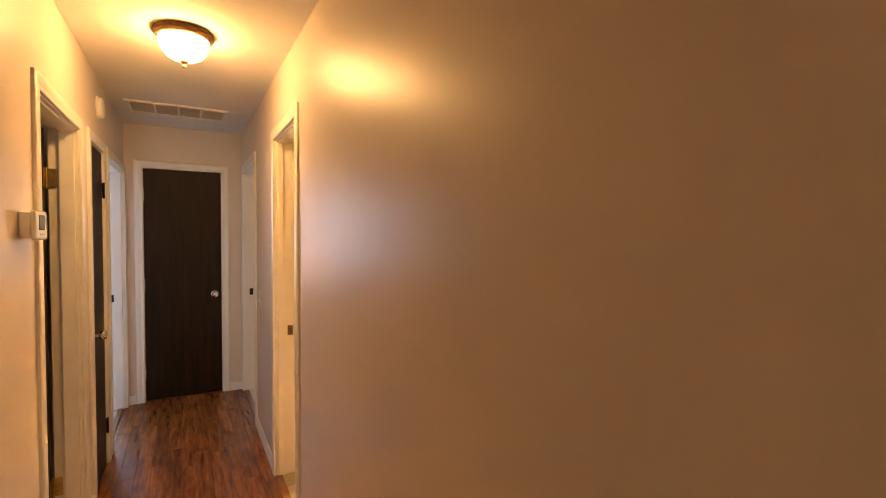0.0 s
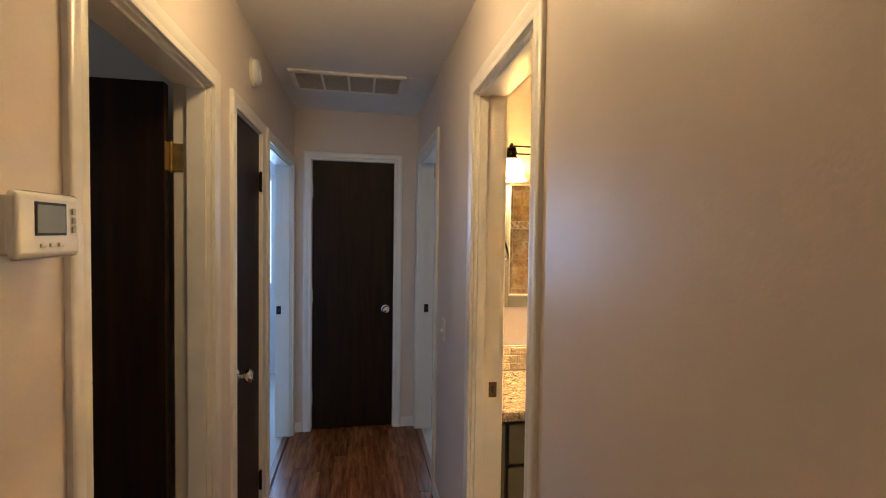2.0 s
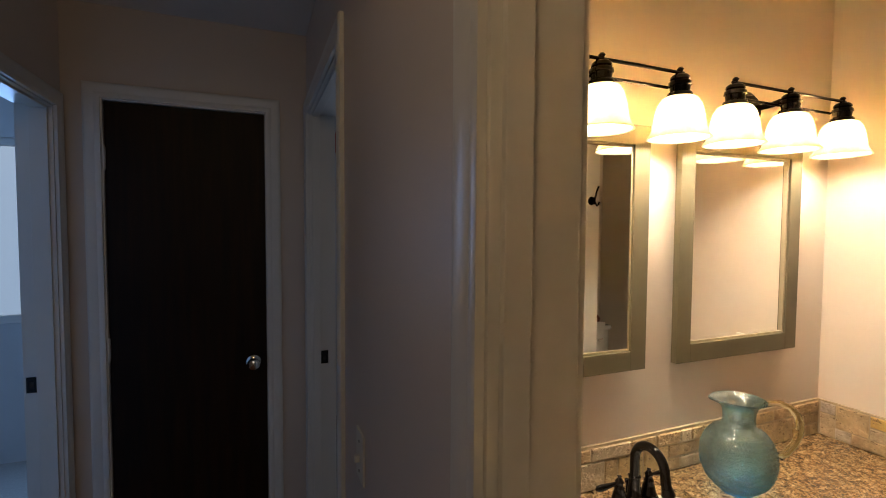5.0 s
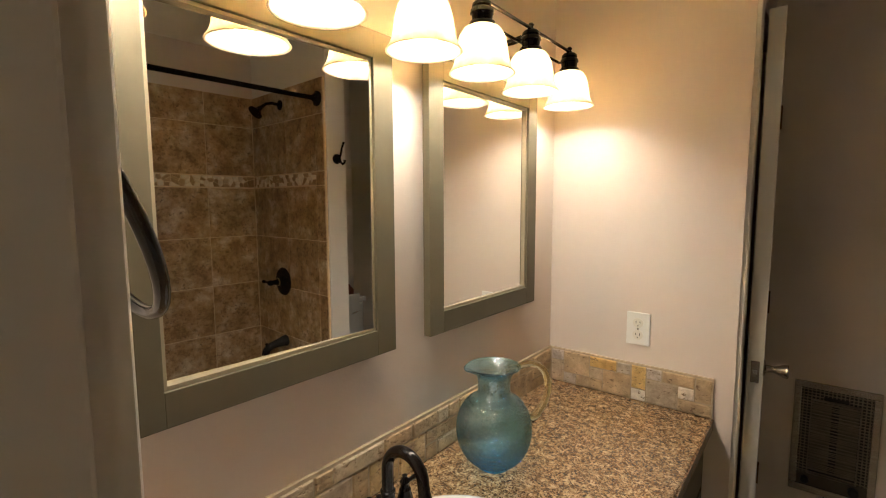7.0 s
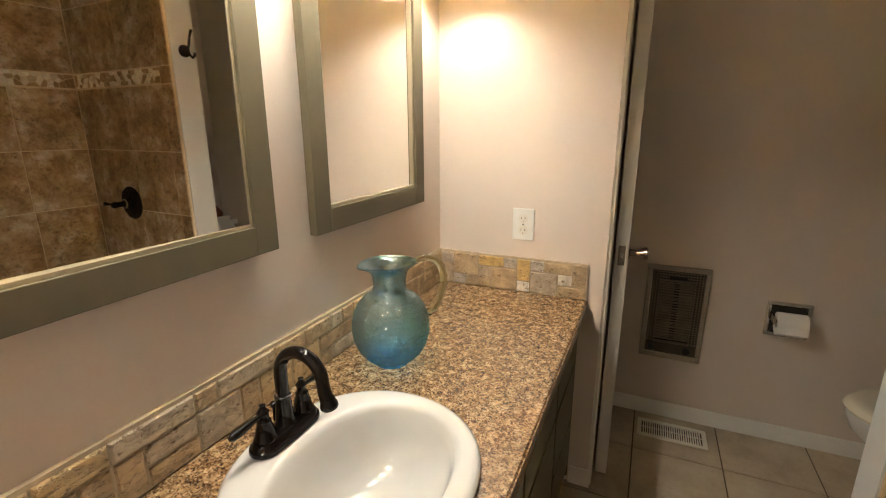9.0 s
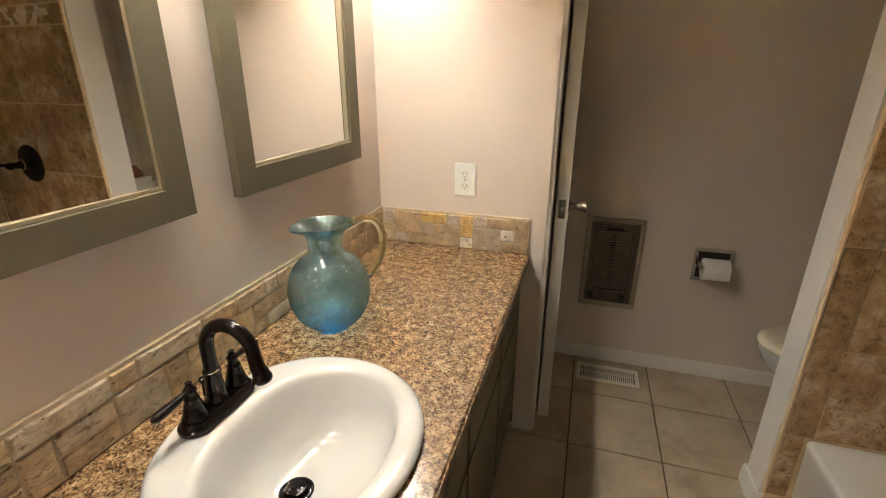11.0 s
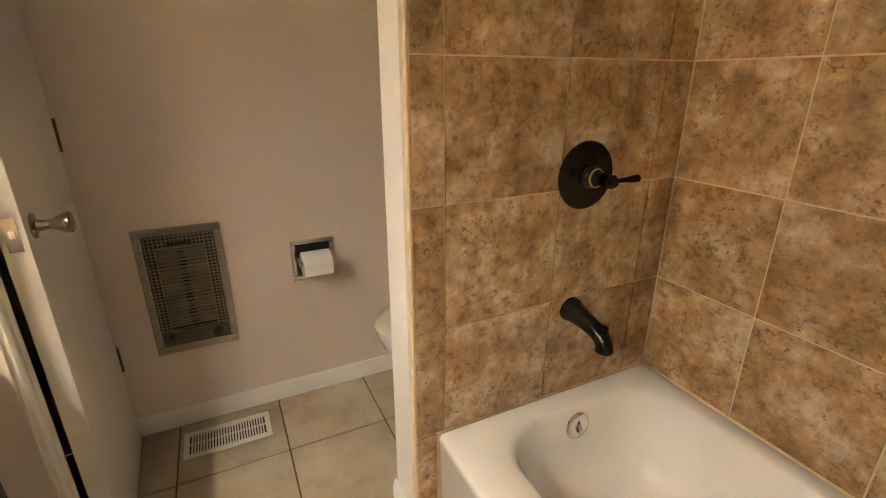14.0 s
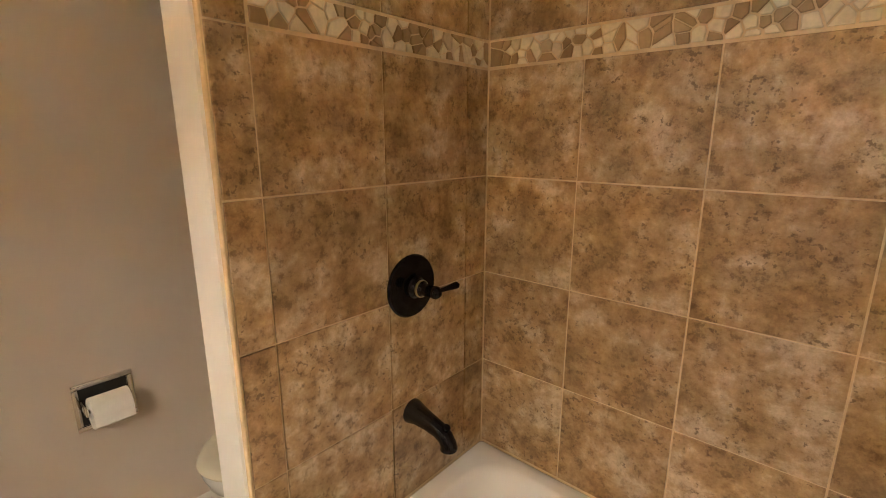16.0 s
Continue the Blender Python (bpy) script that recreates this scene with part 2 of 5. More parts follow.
def mat_counter():
    """Printed granite: grains of tan, rust, dark brown and pale quartz, gathered in drifts."""
    m = mat("laminate_granite_pattern", (0.3, 0.2, 0.1), 0.22, coat=0.2)
    nt, p = nodes_of(m)
    tc = nt.nodes.new("ShaderNodeTexCoord")
    warp = noise_at(nt, 60.0, 3, 0.6)
    push = nt.nodes.new("ShaderNodeVectorMath")
    push.operation = "MULTIPLY_ADD"
    push.inputs[1].default_value = (0.020, 0.020, 0.020)
    nt.links.new(warp.outputs["Color"], push.inputs[0])
    nt.links.new(tc.outputs["Object"], push.inputs[2])

    def grains(scale):
        v = nt.nodes.new("ShaderNodeTexVoronoi")
        v.inputs["Scale"].default_value = scale
        nt.links.new(push.outputs[0], v.inputs["Vector"])
        sep = nt.nodes.new("ShaderNodeSeparateColor")
        nt.links.new(v.outputs["Color"], sep.inputs[0])
        return sep
    drift = noise_at(nt, 42.0, 4, 0.6)
    body = ramped(nt, drift.outputs["Fac"], [(0.34, (0.145, 0.080, 0.034)), (0.46, (0.24, 0.146, 0.068)), (0.56, (0.31, 0.20, 0.102)), (0.66, (0.39, 0.272, 0.152))])
    coarse, fine = grains(190.0), grains(320.0)
    tone = ramped(nt, coarse.outputs[0], [(0.0, (0.32, 0.28, 0.25)), (0.22, (0.62, 0.57, 0.52)), (0.5, (1.0, 0.98, 0.95)), (0.8, (1.32, 1.32, 1.3)), (1.0, (1.65, 1.68, 1.7))])
    col = mixed(nt, 0.9, body, tone, "MULTIPLY")
    lean = nt.nodes.new("ShaderNodeMath")
    lean.operation = "MULTIPLY_ADD"
    lean.inputs[1].default_value = -0.75
    nt.links.new(drift.outputs["Fac"], lean.inputs[0])
    nt.links.new(fine.outputs[1], lean.inputs[2])
    dark = ramped(nt, lean.outputs[0], [(0.0, (0.0, 0.0, 0.0)), (0.38, (0, 0, 0)), (0.43, (0.9, 0.9, 0.9))])
    col = mixed(nt, dark, col, (0.040, 0.022, 0.013))
    pale = ramped(nt, fine.outputs[2], [(0.86, (0, 0, 0)), (0.90, (0.6, 0.6, 0.6))])
    col = mixed(nt, pale, col, (0.46, 0.35, 0.20))
    nt.links.new(col, p.inputs["Base Color"])
    return m


def mat_pebble():
    m = mat("mosaic_stone", (0.5, 0.4, 0.3), 0.5)
    nt, p = nodes_of(m)
    info = nt.nodes.new("ShaderNodeObjectInfo")
    tone = ramped(nt, info.outputs["Random"], [(0.0, (0.74, 0.64, 0.45)), (0.54, (0.84, 0.76, 0.58)), (0.60, (0.44, 0.30, 0.16)), (0.85, (0.30, 0.190, 0.09)), (1.0, (0.50, 0.35, 0.19))])
    g = noise_at(nt, 40.0, 4, 0.6, True)
    v = ramped(nt, g.outputs["Fac"], [(0.3, (0.8, 0.78, 0.75)), (0.7, (1.08, 1.06, 1.04))])
    nt.links.new(mixed(nt, 1.0, tone, v, "MULTIPLY"), p.inputs["Base Color"])
    return m


def mat_glow(name, colour, strength, base=(0.8, 0.8, 0.8)):
    m = mat(name, base, 0.3, amount=0.02)
    nt, p = nodes_of(m)
    p.inputs["Emission Color"].default_value = (*colour, 1)
    p.inputs["Emission Strength"].default_value = strength
    return m


def mat_shade():
    """Alabaster lamp glass: lets the bulb's light through and scatters it."""
    m = bpy.data.materials.new("alabaster_glass_amber")
    m.use_nodes = True
    nt = m.node_tree
    nt.nodes.remove(nt.nodes["Principled BSDF"])
    swirl = noise_at(nt, 24.0, 5, 0.6)
    swirl.inputs["Distortion"].default_value = 0.8
    col = ramped(nt, swirl.outputs["Fac"], [(0.3, (0.76, 0.58, 0.34)), (0.5, (0.88, 0.74, 0.50)), (0.7, (0.94, 0.86, 0.68))])
    tr = nt.nodes.new("ShaderNodeBsdfTranslucent")
    di = nt.nodes.new("ShaderNodeBsdfPrincipled")
    di.inputs["Roughness"].default_value = 0.25
    nt.links.new(col, tr.inputs[0])
    di.inputs["Base Color"].default_value = (0.93, 0.88, 0.76, 1)
    mx = nt.nodes.new("ShaderNodeMixShader")
    mx.inputs[0].default_value = 0.26
    nt.links.new(tr.outputs[0], mx.inputs[1])
    nt.links.new(di.outputs[0], mx.inputs[2])
    nt.links.new(mx.outputs[0], nt.nodes["Material Output"].inputs[0])
    return m


def mat_mirror():
    m = mat("mirror_silver", (0.92, 0.92, 0.89), 0.015, metal=1.0, amount=0.0)
    return m


def mat_blueglass():
    """Clear pressed glass, deeper aqua towards the thick base and the rim."""
    m = bpy.data.materials.new("aqua_hobnail_glass")
    m.use_nodes = True
    nt = m.node_tree
    nt.nodes.remove(nt.nodes["Principled BSDF"])
    glass, clear, mx = nt.nodes.new("ShaderNodeBsdfGlass"), nt.nodes.new("ShaderNodeBsdfTransparent"), nt.nodes.new("ShaderNodeMixShader")
    glass.inputs["Roughness"].default_value, glass.inputs["IOR"].default_value, mx.inputs[0].default_value = 0.0, 1.45, 0.30
    tc = nt.nodes.new("ShaderNodeTexCoord")
    sep = nt.nodes.new("ShaderNodeSeparateXYZ")
    nt.links.new(tc.outputs["Object"], sep.inputs[0])
    mul = nt.nodes.new("ShaderNodeMath")
    mul.operation = "MULTIPLY"
    mul.inputs[1].default_value = 3.4
    nt.links.new(sep.outputs[2], mul.inputs[0])
    col = ramped(nt, mul.outputs[0], [(0.0, (0.20, 0.66, 1.0)), (0.15, (0.44, 0.81, 1.0)), (0.38, (0.80, 0.945, 1.0)), (0.74, (0.84, 0.96, 1.0)), (0.88, (0.68, 0.90, 1.0))])
    soft, whole = nt.nodes.new("ShaderNodeBsdfGlossy"), nt.nodes.new("ShaderNodeMixShader")
    soft.inputs["Roughness"].default_value, whole.inputs[0].default_value = 0.06, 0.13
    for a, q in ((glass.outputs[0], mx.inputs[1]), (clear.outputs[0], mx.inputs[2]), (mx.outputs[0], whole.inputs[1]), (soft.outputs[0], whole.inputs[2]), (whole.outputs[0], nt.nodes["Material Output"].inputs[0]), (col, clear.inputs[0]), (col, glass.inputs[0])):
        nt.links.new(a, q)
    return m


def mat_clear(name, tint):
    m = bpy.data.materials.new(name)
    m.use_nodes = True
    nt, p = nodes_of(m)
    p.inputs["Transmission Weight"].default_value = 1.0
    p.inputs["Roughness"].default_value = 0.02
    p.inputs["IOR"].default_value = 1.45
    p.inputs["Base Color"].default_value = (*tint, 1)
    return m


PLANK, WALLTILE, FLOORTILE, TRAV, COUNTER, PEBBLE = mat_planks(), mat_walltile(), mat_floortile(), mat_travertine("tumbled_travertine"), mat_counter(), mat_pebble()
TRAV_WHITE = mat_travertine("tumbled_travertine_white", ((0.0, (0.74, 0.69, 0.60)), (1.0, (0.80, 0.74, 0.64))))
TRAV_GOLD = mat_travertine("tumbled_travertine_gold", ((0.0, (0.62, 0.42, 0.14)), (1.0, (0.68, 0.47, 0.17))))
TRAV_GREY = mat_travertine("tumbled_travertine_grey", ((0.0, (0.46, 0.40, 0.33)), (1.0, (0.52, 0.45, 0.38))))
SHADE, MIRROR, AQUA, HANDLEGLASS = mat_shade(), mat_mirror(), mat_blueglass(), mat_clear("olive_tinted_glass", (0.86, 0.88, 0.66))
PANE = mat_clear("window_glass", (0.95, 0.97, 1.0))
BULBGLASS = mat_glow("bulb_glass_lit", BULB, BULB_EMIT)
DOME = mat_glow("dome_glass_lit", (1.0, 0.76, 0.44), DOME_EMIT)


# ---- mesh helpers ----
def bm_box(bm, x0, x1, y0, y1, z0, z1, m=None):
    vs = [bm.verts.new((x, y, z)) for x in (x0, x1) for y in (y0, y1) for z in (z0, z1)]
    if m is not None:
        for v in vs:
            v.co = m @ v.co
    for f in ((0, 1, 3, 2), (4, 6, 7, 5), (0, 4, 5, 1), (2, 3, 7, 6), (0, 2, 6, 4), (1, 5, 7, 3)):
        bm.faces.new([vs[i] for i in f])
    return vs


def box(x0, x1, y0, y1, z0, z1, bevel=0.0, m=None, segments=2):
    bm = bmesh.new()
    bm_box(bm, min(x0, x1), max(x0, x1), min(y0, y1), max(y0, y1), min(z0, z1), max(z0, z1), m)
    if bevel:
        bmesh.ops.bevel(bm, geom=bm.edges[:], offset=bevel, segments=segments, affect="EDGES", profile=0.6)
    return bm


def lathe(profile, n=32, m=None, squash=(1, 1)):
    """Turns rows of (radius, height) round z; an end of radius 0 closes in a point."""
    bm = bmesh.new()
    rings = []
    for r, z in profile:
        if r < 1e-6:
            rings.append([bm.verts.new((0, 0, z))])
        else:
            rings.append([bm.verts.new((r * squash[0] * math.cos(2 * math.pi * i / n), r * squash[1] * math.sin(2 * math.pi * i / n), z)) for i in range(n)])
    for a, b in zip(rings, rings[1:]):
        for i in range(n):
            j = (i + 1) % n
            if len(a) == 1 and len(b) == 1:
                continue
            if len(a) == 1:
                bm.faces.new((a[0], b[j], b[i]))
            elif len(b) == 1:
                bm.faces.new((a[i], a[j], b[0]))
            else:
                bm.faces.new((a[i], a[j], b[j], b[i]))
    if m is not None:
        bmesh.ops.transform(bm, matrix=m, verts=bm.verts)
    bmesh.ops.recalc_face_normals(bm, faces=bm.faces)
    return bm


def tube(points, radius, n=12, bm=None, squash=1.0):
    """A round bar along points; radius is a number or one for each point."""
    bm = bm or bmesh.new()
    pts = [Vector(p) for p in points]
    rad = radius if isinstance(radius, (list, tuple)) else [radius] * len(pts)
    rings, side = [], None
    for i, p in enumerate(pts):
        t = (pts[min(i + 1, len(pts) - 1)] - pts[max(i - 1, 0)]).normalized()
        if side is None:
            side = t.orthogonal().normalized()
        side = (side - t * side.dot(t)).normalized()
        up = t.cross(side)
        rings.append([bm.verts.new(p + rad[i] * (math.cos(2 * math.pi * k / n) * side + squash * math.sin(2 * math.pi * k / n) * up)) for k in range(n)])
    for a, b in zip(rings, rings[1:]):
        for k in range(n):
            bm.faces.new((a[k], a[(k + 1) % n], b[(k + 1) % n], b[k]))
    bm.faces.new(rings[0][::-1])
    bm.faces.new(rings[-1])
    return bm


def loft(rings, closed_ends=True):
    """Skins rings of equal counts of points."""
    bm = bmesh.new()
    vs = [[bm.verts.new(p) for p in r] for r in rings]
    n = len(vs[0])
    for a, b in zip(vs, vs[1:]):
        for k in range(n):
            bm.faces.new((a[k], a[(k + 1) % n], b[(k + 1) % n], b[k]))
    if closed_ends:
        bm.faces.new(vs[0][::-1])
        bm.faces.new(vs[-1])
    bmesh.ops.recalc_face_normals(bm, faces=bm.faces)
    return bm


def to_mesh(name, bm, material, smooth=None):
    me = bpy.data.meshes.new(name)
    bm.normal_update()
    if smooth:
        for f in bm.faces:
            f.smooth = True
        if smooth < 180:
            lim = radians(smooth)
            for e in bm.edges:
                if len(e.link_faces) == 2:
                    bend, (p, q) = e.calc_face_angle(0), sorted(f.calc_area() for f in e.link_faces)
                    if bend > lim or (smooth == 40 and bend > 0.17 and q > 6 * p):
                        e.smooth = False
    bm.to_mesh(me)
    bm.free()
    me.materials.append(material)
    return me


def thing(name, place=(0, 0, 0), label="", category="", group="", kind=""):
    """An Empty at a thing's base, which parents its parts."""
    ob = new(name)
    ob.empty_display_size = 0.05
    ob.location = place
    return tagged(ob, label, category, group, kind)


def part(name, bm, material, parent, label="", smooth=40):
    """One mesh, given in world metres, under its thing or part."""
    ob = new(name, to_mesh(name, bm, material, smooth))
    if parent is not None:
        ob.parent = parent
        p, base = parent, Vector((0, 0, 0))
        while p is not None:
            base += p.location
            p = p.parent
        ob.data.transform(Matrix.Translation(-base))
    return tagged(ob, label)


def solid(name, bm, material, label, category, group="", kind="", smooth=40):
    """A thing made of one mesh."""
    return tagged(new(name, to_mesh(name, bm, material, smooth)), label, category, group, kind)


def cyl(axis, c, r, a, b, n=24, bevel=0.0):
    """A disc or bar of radius r round axis through c (the two other coordinates) from a to b."""
    e = min(bevel, r * 0.5)
    s = 1 if b > a else -1
    prof = [(0, a), (r - e, a), (r, a + s * e), (r, b - s * e), (r - e, b), (0, b)] if e else [(0, a), (r, a), (r, b), (0, b)]
    bm = lathe(prof, n)
    if axis == "x":
        m = Matrix(((0, 0, 1, 0), (1, 0, 0, c[0]), (0, 1, 0, c[1]), (0, 0, 0, 1)))
    elif axis == "y":
        m = Matrix(((1, 0, 0, c[0]), (0, 0, 1, 0), (0, 1, 0, c[1]), (0, 0, 0, 1)))
    else:
        m = Matrix.Translation((c[0], c[1], 0))
    bmesh.ops.transform(bm, matrix=m, verts=bm.verts)
    bmesh.ops.recalc_face_normals(bm, faces=bm.faces)
    return bm


def wall(name, axis, a0, a1, s0, s1, z0, z1, material, holes=(), label="plain painted wall"):
    """A wall of thickness a0 to a1 across axis, running from s0 to s1, with openings (from, to, bottom, top) right through it."""
    bm = bmesh.new()

    def block(p, q, lo, hi):
        if q - p > 1e-4 and hi - lo > 1e-4:
            if axis == "x":
                bm_box(bm, a0, a1, p, q, lo, hi)
            else:
                bm_box(bm, p, q, a0, a1, lo, hi)
    at = s0
    for p, q, lo, hi in sorted(holes):
        block(at, p, z0, z1)
        block(p, q, z0, lo)
        block(p, q, hi, z1)
        at = q
    block(at, s1, z0, z1)
    bmesh.ops.recalc_face_normals(bm, faces=bm.faces)
    return tagged(new(name, to_mesh(name, bm, material)), label, "wall", kind="structure")


CASING = ((0.0, 0.0), (0.0, 0.011), (0.006, 0.0135), (0.014, 0.0125), (0.020, 0.010), (0.030, 0.014), (0.046, 0.016), (0.054, 0.0145), (0.058, 0.010), (0.058, 0.0))


def casing(axis, at, sign, s0, s1, top, bottom=0.0, width=0.058, widths=None):
    """Moulded casing round an opening on the wall face at 'at', mitred at the head."""
    w0, w1 = widths or (width, width)
    rings = [[], [], [], []]
    for u, v in CASING:
        k0, k1, kt = u / 0.058 * w0, u / 0.058 * w1, u / 0.058 * min(w0, w1)
        for ring, (s, z) in zip(rings, ((s0 - k0, bottom), (s0 - k0, top + kt), (s1 + k1, top + kt), (s1 + k1, bottom))):
            ring.append((at + sign * v, s, z) if axis == "x" else (s, at + sign * v, z))
    return loft(rings)


def door_frame(name, axis, a0, a1, s0, s1, top, sides, stop=None, label="white painted door frame with moulded casing", widths=None, material=None):
    """Jambs, head, stops and casings of an opening in a wall from a0 to a1. sides: faces (place, sign) that carry a casing."""
    material = material or TRIM
    t = 0.018
    root = thing(name, ((a0 + a1) / 2, s0, 0) if axis == "x" else (s0, (a0 + a1) / 2, 0), label, "door frame", kind="structure")

    def b(p, q, lo, hi, c0=a0 + 0.0006, c1=a1 - 0.0006, bev=0.0015):
        return box(c0, c1, p, q, lo, hi, bev) if axis == "x" else box(p, q, c0, c1, lo, hi, bev)
    part("jamb", b(s0 - t, s0, 0, top + t), material, root)
    part("jamb", b(s1, s1 + t, 0, top + t), material, root)
    part("head", b(s0, s1, top, top + t), material, root)
    if stop:
        c0, c1 = stop
        part("stop", b(s0, s0 + 0.010, 0, top - 0.010, c0, c1), material, root)
        part("stop", b(s1 - 0.010, s1, 0, top - 0.010, c0, c1), material, root)
        part("stop", b(s0, s1, top - 0.010, top, c0, c1), material, root)
    for at, sign in sides:
        part("casing", casing(axis, at, sign, s0 - 0.006, s1 + 0.006, top + 0.006, widths=widths), material, root)
    return root


def skirting(name, axis, at, sign, s0, s1, h=0.072):
    prof = ((0, 0), (0.012, 0), (0.012, h * 0.62), (0.009, h * 0.72), (0.010, h * 0.80), (0.005, h), (0, h))
    rings = []
    for s in (s0, s1):
        rings.append([(at + sign * v, s, z) if axis == "x" else (s, at + sign * v, z) for v, z in prof])
    return tagged(new(name, to_mesh(name, loft(rings), TRIM, 30)), "white painted moulded baseboard along the wall", "baseboard", kind="structure")


# ---- structure ----
L, R, END, H = -0.417, 0.501, 4.700, 2.400
W0, N0, S0, E0 = 0.617, 3.525, 1.303, 2.858
NICHE, CORNER, WING, WINGEND = 2.234, 2.902, 2.080, 2.135
HD = 2.03

wall("wall_hall_east", "x", R, W0, -2.9, 6.2, 0, H, PAINT, ((2.269 - 0.018, 2.884 + 0.018, 0, HD + 0.018), (3.78 - 0.018, 4.622 + 0.018, 0, HD + 0.018)), "satin mauve-beige painted hallway wall")
wall("wall_hall_west", "x", L - 0.115, L, -2.9, 6.2, 0, H, PAINT, ((2.089 - 0.018, 2.800 + 0.018, 0, 1.989), (3.085 - 0.018, 3.555 + 0.018, 0, 1.989), (3.745 - 0.018, 4.622 + 0.018, 0, 1.989)), "satin mauve-beige painted hallway wall")
wall("wall_hall_end", "y", END, END + 0.11, L, R, 0, H, PAINT, ((-0.284 - 0.018, 0.320 + 0.018, 0, HD + 0.018),), "mauve-beige wall round the end door")
wall("wall_hall_south", "y", -3.0, -2.9, L - 0.115, W0, 0, H, PAINT, ((-0.25, 0.35, 0.9, 2.0),))
wall("wall_bath_north", "y", N0, N0 + 0.115, W0, 3.3, 0, H, PAINT, (), "mauve-beige painted wall above the vanity")
wall("wall_bath_south", "y", S0 - 0.10, S0, W0, E0 + 0.11, 0, H, PAINT)
wall("wall_bath_east", "x", E0, E0 + 0.11, S0, N0, 0, H, PAINT, (), "beige painted wall behind the toilet paper")
wall("wall_niche", "x", NICHE, NICHE + 0.055, CORNER, N0, 0, H, PAINT, (), "pale painted end wall of the vanity niche")
wall("wall_closet", "y", CORNER, CORNER + 0.09, NICHE + 0.055, E0, 0, H, PAINT, ((2.307 - 0.014, 2.812 + 0.018, 0, 2.052),))
wall("wall_wing", "x", WING, 2.198, S0, WINGEND, 0, H, WINGPAINT, (), "white painted wing wall at the tub's end")
wall("wall_den_north", "y", 2.93, 3.02, -3.2, L - 0.115, 0, H, ROOMPAINT)
wall("wall_den_south", "y", 0.5, 0.6, -3.2, L - 0.115, 0, H, ROOMPAINT)
wall("wall_rooms_west", "x", -3.3, -3.2, 0.5, 6.3, 0, H, ROOMPAINT, ())
wall("wall_bedroom_north", "y", 6.2, 6.3, -3.2, 3.3, 0, H, ROOMPAINT, ((-2.05, -0.80, 0.9, 2.08), (0.94, 2.1, 0.9, 2.08)))
wall("wall_bedroom_south", "y", 3.64, 3.70, -3.2, L - 0.115, 0, H, ROOMPAINT)
wall("wall_closet_back", "x", -1.2, -1.1, 3.02, 3.64, 0, H, ROOMPAINT)
wall("wall_bedroom_east", "x", 3.3, 3.4, 3.525, 6.3, 0, H, ROOMPAINT)
for nm, x0, x1, y0, y1 in (("ceiling_hall", L - 0.115, W0, -3.0, 6.3), ("ceiling_bath", W0, 3.4, S0 - 0.1, 3.64), ("ceiling_rooms", -3.3, L - 0.115, 0.5, 6.3), ("ceiling_bedroom", W0, 3.4, 3.64, 6.3)):
    tagged(new(nm, to_mesh(nm, box(x0, x1, y0, y1, H + 0.0005, H + 0.1), CEIL)), "white lightly textured plaster ceiling", "ceiling", kind="structure")

floor_hall = tagged(new("floor_hall", to_mesh("floor_hall", box(L - 0.06, R + 0.012, -3.0, END + 0.05, -0.10, -0.0065), THRESH)), "red-brown wood-look laminate plank floor", "floor", kind="structure")
floor_bath = tagged(new("floor_bath", to_mesh("floor_bath", box(R + 0.012, E0, S0, N0, -0.10, -0.004), GROUT)), "greige ceramic tile floor with brown grout", "floor", kind="structure")
tagged(new("floor_bedroom_west", to_mesh("floor_bedroom_west", box(-3.2, L - 0.06, 0.6, 6.2, -0.10, -0.001), CARPET)), "pale carpet in the bedroom", "floor", kind="structure")
tagged(new("floor_bedroom_east", to_mesh("floor_bedroom_east", box(R + 0.012, 3.3, 3.64, 6.2, -0.10, -0.001), CARPET)), "pale carpet in the bedroom", "floor", kind="structure")
tagged(new("ground", to_mesh("ground", box(-60, 60, -60, 60, -0.4, -0.101), CARPET)), "plain ground under the house", "ground", kind="structure")

# door frames
door_frame("door_frame_bath", "x", R, W0, 2.269, 2.884, HD, ((R, -1), (W0, 1)), (0.515, 0.548), material=TRIM_OLD)
door_frame("door_frame_bedroom_east", "x", R, W0, 3.78, 4.622, HD, ((R, -1),), (0.515, 0.548))
door_frame("door_frame_den", "x", L - 0.115, L, 2.089, 2.800, 1.971, ((L, 1),), (-0.489, -0.432), material=TRIM_OLD)
door_frame("door_frame_closet", "x", L - 0.115, L, 3.085, 3.555, 1.971, ((L, 1),))
door_frame("door_frame_bedroom_west", "x", L - 0.115, L, 3.745, 4.622, 1.971, ((L, 1),), (-0.489, -0.432))
door_frame("door_frame_end", "y", END, END + 0.11, -0.284, 0.320, HD, ((END, -1),), (4.750, 4.785))
door_frame("door_frame_toilet_closet", "y", CORNER, CORNER + 0.09, 2.307, 2.812, 2.034, ((CORNER, -1),), (2.955, 2.985), widths=(0.058, 0.034), material=TRIM_OLD)

